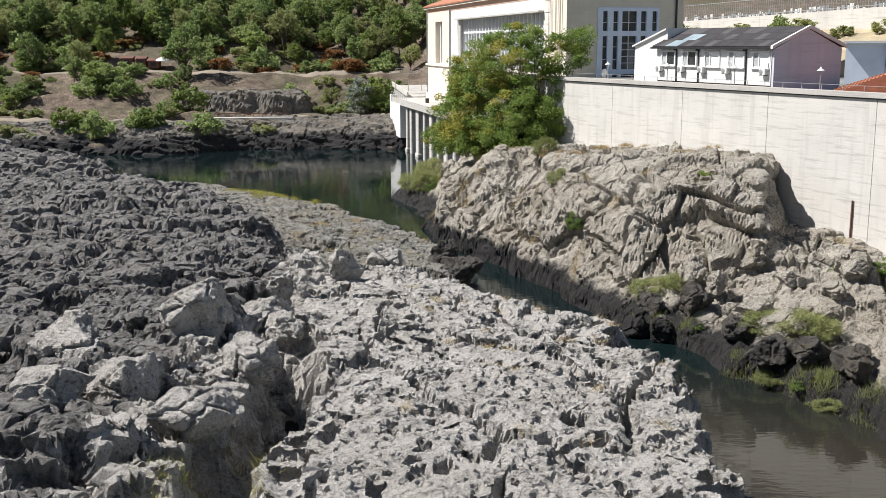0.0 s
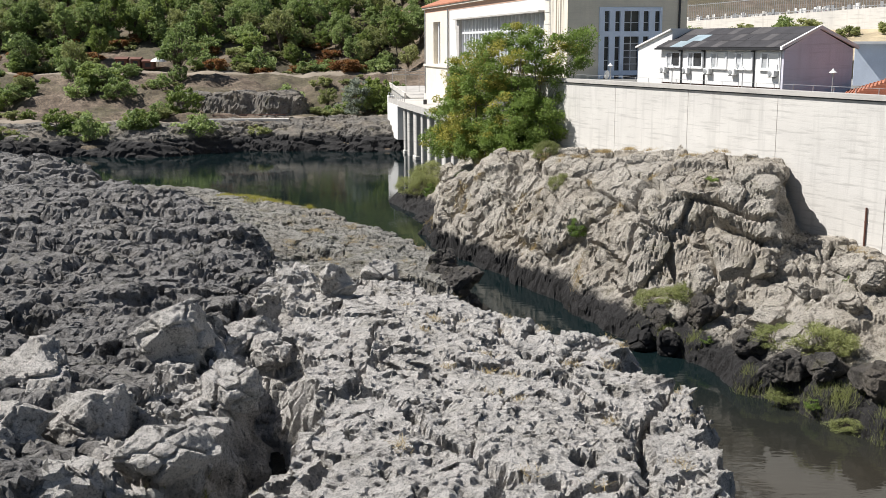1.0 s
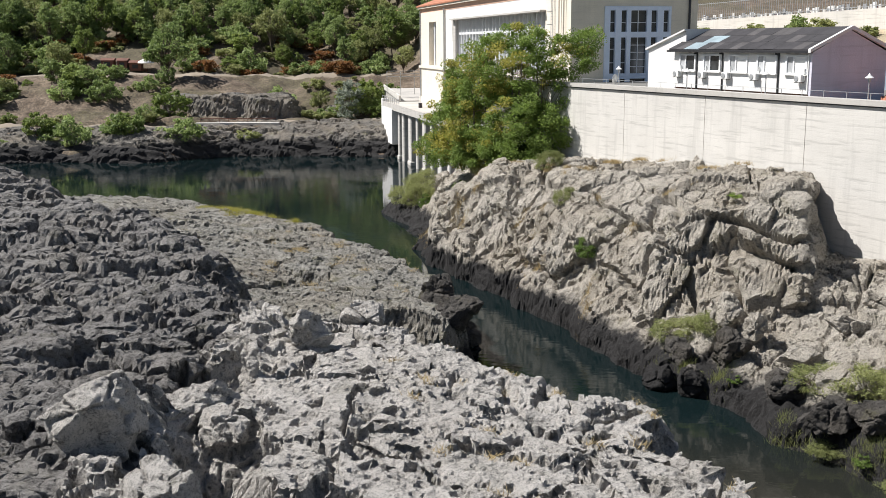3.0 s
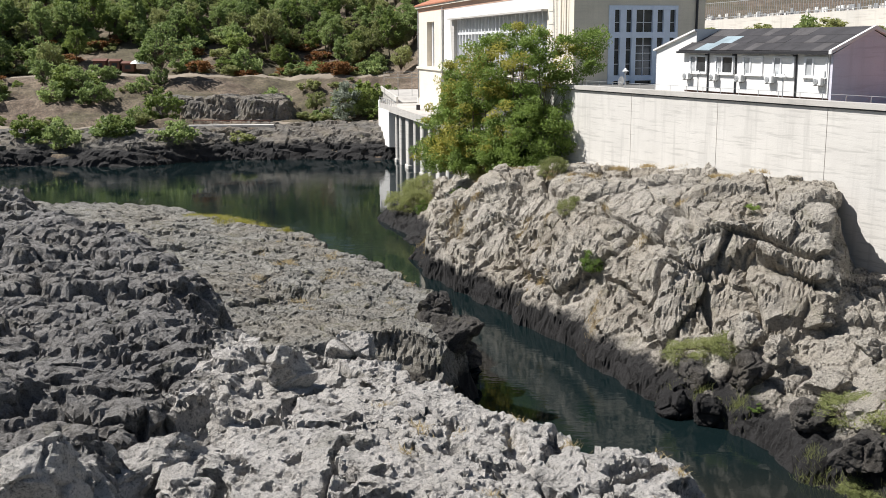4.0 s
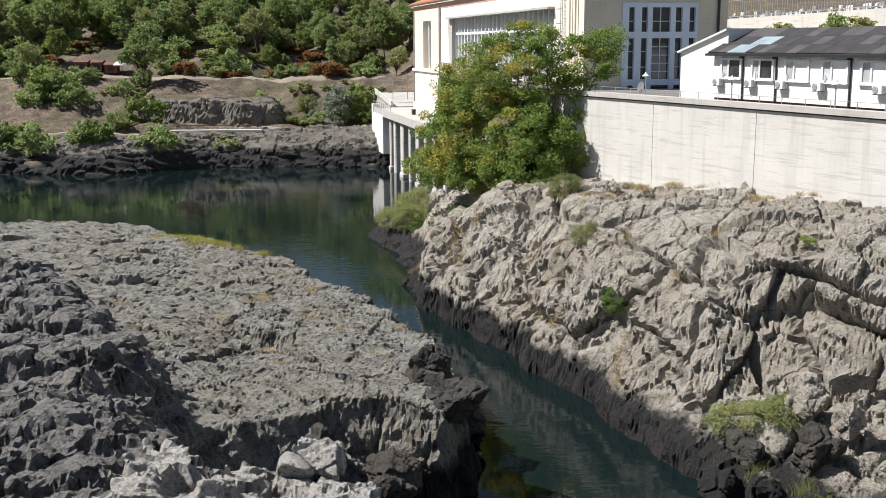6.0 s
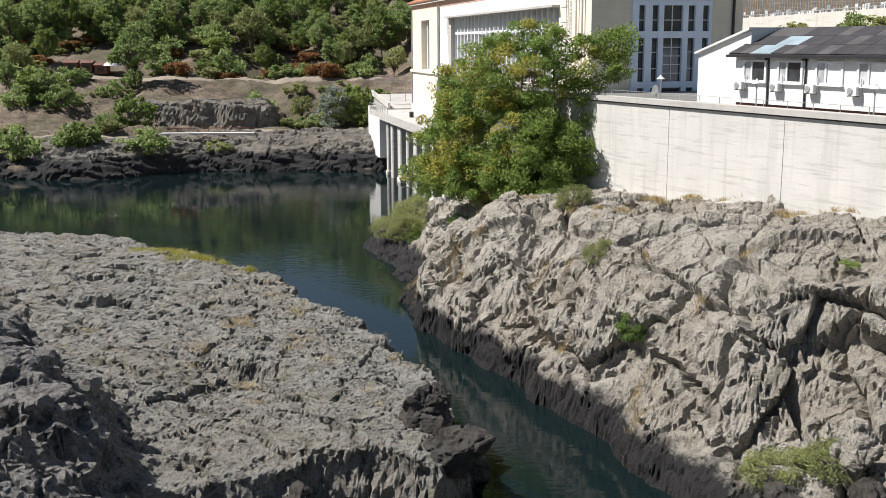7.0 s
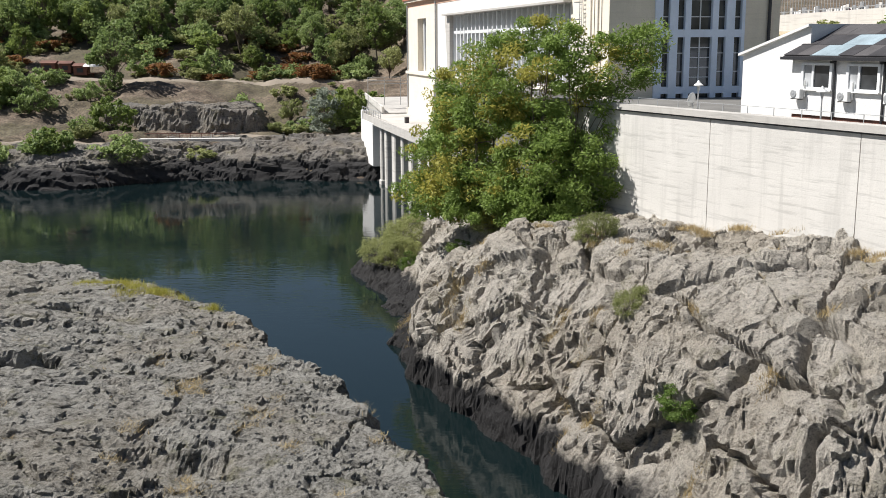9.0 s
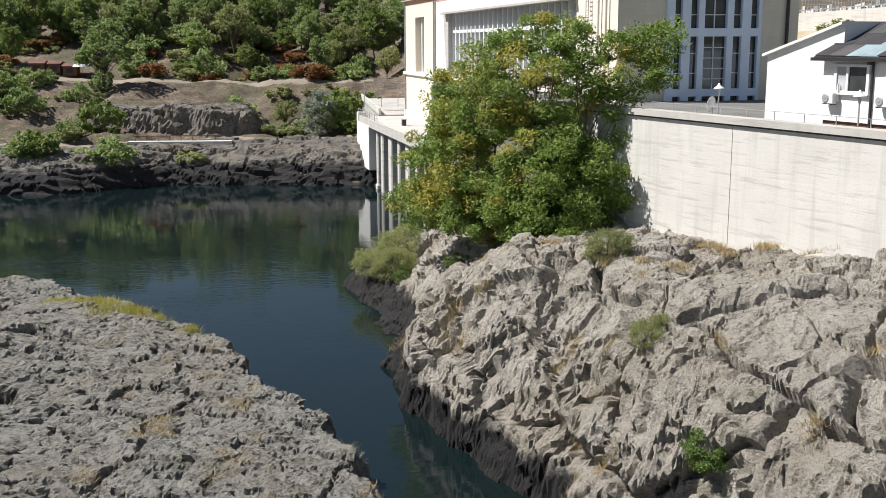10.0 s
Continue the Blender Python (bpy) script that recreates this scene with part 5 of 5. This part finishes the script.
NEAR = [
    tree("shrub", [(0, 0, 1.3, 1.7, 1.5, 1.4), (0.9, 0.3, 1.0, 1.2, 1.1, 1.0), (-1.0, 0, 0.8, 1.1, 1.0, 0.9)], [(0, 0), (0.5, 0.2), (-0.6, 0.1)], 60, 90, 0.10, 0.42, [M_TREE], 51, "leafy green shrub rooted in the rock", "shrub", 0.04, 0.4),
    tree("shrub", [(0, 0, 1.1, 1.9, 1.6, 1.2), (-1.1, 0.2, 1.2, 1.0, 1.0, 1.1), (1.2, 0, 0.7, 1.1, 1.0, 0.8)], [(0, 0), (-0.5, 0.2), (0.6, 0)], 70, 80, 0.11, 0.45, [M_OLIVE], 52, "dry olive shrub rooted in the rock", "shrub", 0.04, 0.22),
]
for ob in NEAR:
    ob["group"] = "shrubs on the near rocks"
for ob in KINDS:
    ob["group"] = "trees of the hillside wood"
for ob in BUSHES:
    ob["group"] = "shrubs of the banks"
placed = set()


def stand(ob, x, y, z, size=1.0, tall=1.0, turn=0.0, label=""):
    m = Matrix.LocRotScale((x, y, z), Euler((0, 0, turn)), (size, size, size * tall))
    if ob.name in placed:
        ob = copy_thing(ob, m)
    else:
        placed.add(ob.name)
        ob.matrix_basis = m
    if label:
        ob["label"] = label
    return ob


wood_rng = random.Random(8)
row = 0
y = 291.0
while y < 345:
    x = -150 + 3 * (row % 2)
    while x < 4:
        px, py = x + wood_rng.uniform(-2.2, 2.2), y + wood_rng.uniform(-2.2, 2.2)
        x += 4.7
        bare = -72 < px < -38 and py < 312
        front = py < 304
        if (bare and wood_rng.random() < 0.75) or (front and wood_rng.random() < 0.8) or (-99 < px < -60 and py < 306):
            continue
        k = wood_rng.choices(range(5), (4, 3, 4, 3, 3))[0]
        s = wood_rng.uniform(0.8, 1.25) * (0.8 if front else 1.0 if py < 312 else 0.8)
        stand(KINDS[k], px, py, ground_at(px, py) - 0.2, s, wood_rng.uniform(0.85, 1.2), wood_rng.uniform(0, 6.28))
    y += 5.4
    row += 1
for k in range(190):
    px, py = wood_rng.uniform(-140, -20), wood_rng.uniform(288, 318)
    if -99 < px < -78 and py < 303:
        continue
    kind = wood_rng.choices(range(4), (1.5, 4, 3.5 if -80 < px < -25 else 1.4, 0.8))[0]
    stand(BUSHES[kind], px, py, ground_at(px, py) - 0.1, wood_rng.uniform(0.7, 1.6), wood_rng.uniform(0.6, 1.1), wood_rng.uniform(0, 6.28))
# scrub between the two paths and along the far water's edge
for k in range(140):
    px = wood_rng.uniform(-125, -14)
    py = bank_line(np.array(px)) + wood_rng.choice((wood_rng.uniform(4, 12), wood_rng.uniform(26, 34), wood_rng.uniform(40, 64)))
    if -66 < px < -34 and wood_rng.random() < 0.8 or (px > -40 and py < 250 and wood_rng.random() < 0.8):
        continue
    if -99 < px < -78 and py > 276:
        continue
    kind = wood_rng.choices(range(4), (3, 5, 0.3, 1.5))[0]
    stand(BUSHES[kind], px, py, ground_at(px, py) - 0.1, wood_rng.uniform(0.5, 1.5), wood_rng.uniform(0.6, 1.2), wood_rng.uniform(0, 6.28))
# those that stand out
stand(KINDS[0], -72.5, 275, ground_at(-72.5, 275) - 0.2, 1.4, 0.92, 0.4, "large full green tree above the bare slope")
stand(KINDS[3], -22, 262, ground_at(-22, 262) - 0.2, 0.8, 0.9, 1.0, "round yellow-green tree near the walkway")
stand(KINDS[3], -69, 225, ground_at(-69, 225) - 0.1, 0.55, 0.85, 2.0, "small round green tree beside the lower path")
stand(KINDS[2], -33, 262, ground_at(-33, 262) - 0.2, 0.72, 0.9, 0.0)
stand(KINDS[1], -99, 268, ground_at(-99, 268) - 0.2, 0.8, 0.9, 0.0)
stand(KINDS[0], -88, 262, ground_at(-88, 262) - 0.2, 0.72, 0.8, 3.0)
stand(KINDS[2], -108, 262, ground_at(-108, 262) - 0.2, 0.8, 0.8, 4.0)
for x, y, s in ((-20, 252, 1.5), (-15, 256, 1.6), (-25, 258, 1.3), (-17.5, 248, 1.0)):
    stand(BUSHES[3], x, y, ground_at(x, y) - 0.1, s, 1.1, x)
silver = tree("shrub", [(0, 0, 4, 3.6, 3.4, 4.0), (0.8, 0, 6.6, 2.4, 2.2, 2.2)], [(0, 0), (0.5, 0.3)], 70, 40, 0.3, 0.9, [M_SILVER], 41, "tall silvery willow bush on the far bank", "shrub", 0.12)
silver.matrix_basis = Matrix.Translation((-24.5, 249, ground_at(-24.5, 249) - 0.2))
# the wood that climbs on over the hill, past counting
far_rng = np.random.default_rng(77)
n = 520
tx, ty = far_rng.uniform(-330, 60, n), far_rng.uniform(346, 540, n)
tz = land_height(tx, ty)
ball = in_ball(n * 110, far_rng, 0.5).reshape(n, 110, 3) * np.array((5.2, 5.2, 6.0)) * far_rng.uniform(0.7, 1.2, (n, 1, 1))
V, F = cards((ball + np.stack([tx, ty, tz + 5.5], 1)[:, None, :]).reshape(-1, 3), 1.5, far_rng, 0.7)
tagged(new("far_wood", mesh_of("far_wood", V, F, [M_LEAF])), "dense green wood covering the upper hill", "wood", kind="stuff")
# the town's slope
for u, v, size, k in ((4, -3, 0.8, 1), (12, -6, 0.9, 0), (19, -4, 1.0, 1), (27, -9, 0.9, 1), (33, -5, 1.3, 1), (41, -7, 1.1, 1), (46, -3, 1.4, 1), (52, -10, 0.9, 0), (60, -6, 1.0, 1), (66, -3, 1.2, 1)):
    spot = YARD_M @ Vector((u, v, 26.6 + 0.212 * v))
    stand(BUSHES[k], spot.x, spot.y, spot.z, size, 1.1, u)

# shrubs on the near rocks
for k, x, y, s, t in ((3, 10.6, 94.8, 0.62, 0.9), (1, 23, 67.5, 1.15, 0.8), (1, 21.4, 70.0, 0.8, 0.8), (1, 15.4, 81.2, 0.8, 0.75), (1, 17.6, 80.6, 0.7, 0.8), (3, 28.4, 75.5, 0.8, 0.9), (3, 30.0, 72.5, 0.9, 0.9), (0, 21.5, 63.4, 0.55, 0.7), (1, 20.4, 65.6, 0.5, 0.7),
                      (1, 23.2, 61.2, 0.6, 0.6), (0, 17.6, 74.6, 0.45, 0.7), (1, 15.6, 77.0, 0.4, 0.7), (1, -6.8, 148.5, 0.95, 1.2), (1, -5.2, 146.0, 0.9, 1.4), (3, -4.0, 143.4, 0.8, 1.3), (1, -4.6, 150, 1.1, 1.2), (1, 9.0, 112.5, 0.55, 1.5), (1, 9.4, 101.0, 0.45, 1.4), (3, 20.8, 88.6, 0.5, 0.5),
                      (1, 3.4, 131.6, 0.9, 0.7), (1, 7.8, 130.6, 1.1, 0.7), (0, 11.5, 130.4, 1.1, 0.9), (1, 13.0, 129.2, 0.9, 0.9), (0, 0.8, 133.0, 1.0, 0.8)):
    stand(NEAR[k % 3 % 2], x, y, right_at(x, y) - 0.15, s * 1.05, t, x * 3.1)


def tufts(name, spots, height_at, mat, label, seed, blade=0.5, count=90, flat=1.0):
    """Tufts of grass blades round spots (x, y, radius)."""
    rng = np.random.default_rng(seed)
    out = []
    for x, y, r in spots:
        k = int(count * 2.6 * r * r) + 24
        p = np.stack([x + r * rng.normal(size=k) * 0.5, y + r * rng.normal(size=k) * 0.5], 1)
        z = height_at(p[:, 0], p[:, 1]) - 0.03
        a = rng.uniform(0, 6.28, k)
        w = np.stack([np.cos(a), np.sin(a), 0 * a], 1) * 0.013
        tip = np.stack([p[:, 0] + rng.normal(size=k) * 0.2, p[:, 1] + rng.normal(size=k) * 0.2, z + blade * flat * rng.uniform(0.5, 1.2, k)], 1)
        b = np.stack([p[:, 0], p[:, 1], z], 1)
        V = np.stack([b - w, b + w, tip + w * 0.3, tip - w * 0.3], 1).reshape(-1, 3)
        out.append((V, np.arange(4 * k).reshape(-1, 4)))
    V, F = joined(out)
    return tagged(new(name, mesh_of(name, V, F, [mat])), label, "grass", kind="stuff")


grass_rng = random.Random(19)
wall_dx, wall_dy = wall_way.normalized().x, wall_way.normalized().y
foot = [(WALL_A[0] + wall_dx * s - 0.9 + grass_rng.uniform(-1.2, 0.1), WALL_A[1] + wall_dy * s - 0.2, grass_rng.uniform(0.3, 0.8)) for s in np.arange(2, 48, 1.2) if grass_rng.random() < 0.5]
ledges = [(grass_rng.uniform(1, 22), grass_rng.uniform(88, 128), grass_rng.uniform(0.3, 0.8)) for k in range(46)]
tufts("dry_grass", foot + ledges + [(7.0, 126.5, 1.4), (9.0, 127, 1.3), (4.0, 127, 1.1), (11.8, 127.2, 1.2), (12.5, 125.5, 0.8)], right_height, M_STRAW, "straw yellow dry grass in the ledges of the cliff", 5, 0.3, 130)
tufts("dry_grass", [(-2, 122, 1.4), (-1.0, 119, 1.2), (0, 116, 0.8), (-2.4, 126, 1.6), (0.5, 113.5, 0.7)], right_height, M_STRAW, "tan dry grass on the lower ledge by the river", 6, 0.35, 160)
tufts("grass", [(-24.5, 127, 1.7), (-26.2, 128.4, 1.4), (-22.6, 126.5, 1.2), (-20, 124.8, 0.8), (-17, 121.5, 0.9), (-28, 126.5, 1.0)], left_height, M_YELLOW, "yellow-green grass patch on the low rock plateau", 7, 0.5, 260)
tufts("dry_grass", [(grass_rng.uniform(-26, -2), grass_rng.uniform(84, 126), grass_rng.uniform(0.3, 0.9)) for k in range(60)] + [(grass_rng.uniform(-3, 9), grass_rng.uniform(32, 55), 0.35) for k in range(30)],
      left_height, M_STRAW, "thin dry grass in cracks of the pale rock", 8, 0.22, 60)
tufts("grass", [(-7.4, 30.5, 1.2), (-7.2, 28.6, 1.4), (-7.0, 33, 0.8), (-8, 27, 1.2)], left_height, M_YELLOW, "yellow-green grass at the gully's foot", 9, 0.25, 170)
tufts("grass", [(17.0, 75.4, 0.9), (18.6, 67.6, 0.9), (19.6, 66, 0.8), (21.6, 63.8, 1.0), (22.8, 62.6, 1.1), (24, 59, 1.2), (15.2, 78.0, 0.6), (13.2, 79.6, 0.6)], right_height, M_OLIVE, "olive waterside grass along the dark ledge", 10, 0.5, 200)

# ---- boulders ----


def boulder(at, size, seed, mat, label, sink=0.3, turn=0.0):
    """A weathered block: a ball cut by random planes, then roughened."""
    bm = bmesh.new()
    bmesh.ops.create_icosphere(bm, subdivisions=5, radius=1)
    V = np.array([v.co[:] for v in bm.verts])
    rng = np.random.default_rng(seed)
    for k in range(16):
        n = rng.normal(size=3)
        n /= np.linalg.norm(n)
        d = V @ n
        lim = rng.uniform(0.5, 0.8)
        V = V - np.where(d > lim, (d - lim) * 0.95, 0)[:, None] * n
    N = V / np.linalg.norm(V, axis=1)[:, None]
    V = V * np.array(size) * 1.05
    x, y, z = (V + seed * 3.7).T
    out = 0.0
    for k in range(4):
        out = out + 0.17 * 0.62**k * gnoise3(x * 0.9 * 2**k, y * 0.9 * 2**k, z * 0.9 * 2**k, seed + k)
    f1, f2, own = worley3(x * 0.8, y * 0.8, z * 1.1, seed)
    V = V + N * (out + 0.3 * (own - 0.5) * step(0, 0.12, f2 - f1) - 0.16 * (1 - step(0, 0.1, f2 - f1)))[:, None]
    for v, co in zip(bm.verts, V):
        v.co = co
    ob = part("boulder", bm, mat)
    ob.matrix_basis = Matrix.Translation((at[0], at[1], at[2] + size[2] * (1 - sink))) @ Matrix.Rotation(turn, 4, "Z")
    return tagged(ob, label, "boulder")


PALE, DARK = "pale weathered boulder lying on the rock bank", "dark wet boulder at the river's edge"
for n, (x, y, sx, sy, sz, k) in enumerate(((13.6, 78.0, 1.35, 1.2, 1.7, 0.2), (15.3, 76.4, 1.3, 1.2, 1.8, 0.2), (22.2, 68.4, 1.7, 1.4, 1.2, 0.3), (28.0, 72.6, 1.8, 1.5, 1.5, 0.3), (27.4, 77.6, 1.0, 0.9, 0.9, 0.3), (24.6, 75.6, 1.2, 1.0, 0.9, 0.3),
                                           (19.6, 77.4, 0.8, 1.0, 1.4, 0.3), (21.4, 74.2, 1.4, 1.0, 1.0, 0.4), (25.6, 70.0, 1.0, 0.9, 0.8, 0.3), (30.6, 70.0, 1.6, 1.4, 1.2, 0.3), (18.0, 79.6, 1.1, 1.3, 1.7, 0.4), (23.0, 80.6, 1.5, 1.2, 1.1, 0.4))):
    boulder((x, y, right_at(x, y)), (sx, sy, sz), 200 + n, M_CLIFF, PALE, k, n * 1.3)
for n, (x, y, sx, sy, sz) in enumerate(((20.6, 66.2, 2.2, 1.6, 1.4), (19.4, 70.5, 1.7, 1.4, 1.2), (24.4, 62.4, 2.4, 1.6, 1.3), (17.6, 76.6, 1.3, 1.2, 1.8), (22.4, 64.6, 1.5, 1.3, 1.2), (14.8, 79.0, 1.2, 1.0, 1.2))):
    boulder((x, y, right_at(x, y)), (sx, sy, sz), 240 + n, M_WET, DARK, 0.45, n * 0.9)
for n, (x, y, sx, sy, sz, k) in enumerate(((-6.1, 53.8, 1.05, 1.0, 1.15, 0.45), (-7.9, 50.2, 0.6, 0.55, 0.95, 0.3), (-4.2, 58.4, 1.2, 1.0, 0.9, 0.45), (-11.4, 35.0, 1.9, 1.5, 1.3, 0.5), (-8.6, 32.2, 1.5, 1.1, 0.9, 0.4), (-8.0, 38.2, 1.4, 1.2, 1.2, 0.4), (-13.4, 32.6, 1.6, 1.3, 1.1, 0.5),
                                           (-9.4, 46.4, 1.3, 2.6, 1.5, 0.5), (-10.6, 41.6, 1.7, 1.5, 1.5, 0.5), (-14.8, 38.4, 2.2, 1.4, 1.3, 0.55), (-7.6, 45.0, 0.9, 1.2, 1.0, 0.4))):
    boulder((x, y, left_at(x, y)), (sx, sy, sz), 260 + n, M_SLAB, PALE, k, n * 1.7)
for n, (x, y, sx, sy, sz) in enumerate(((0.0, 78.5, 2.0, 1.6, 1.5), (-2.6, 74.6, 2.0, 1.5, 1.4), (-4.6, 70.6, 1.8, 1.6, 1.3), (-1.2, 82.6, 1.6, 1.5, 1.6), (-6.4, 74.4, 1.6, 1.3, 1.1), (-2.2, 66.0, 1.7, 1.3, 1.2), (-28.5, 133.4, 1.7, 1.2, 0.9), (-24.6, 130.6, 1.8, 1.3, 0.9), (-16.6, 123.6, 1.5, 1.2, 0.9), (-20.6, 126.8, 1.3, 1.0, 0.8), (-9.0, 110.4, 1.2, 1.3, 1.2), (0.4, 88.0, 1.5, 1.6, 1.5), (0.6, 84.6, 1.3, 1.2, 1.2))):
    boulder((x, y, left_at(x, y)), (sx, sy, sz), 280 + n, M_WET, DARK, 0.5, n * 1.1)
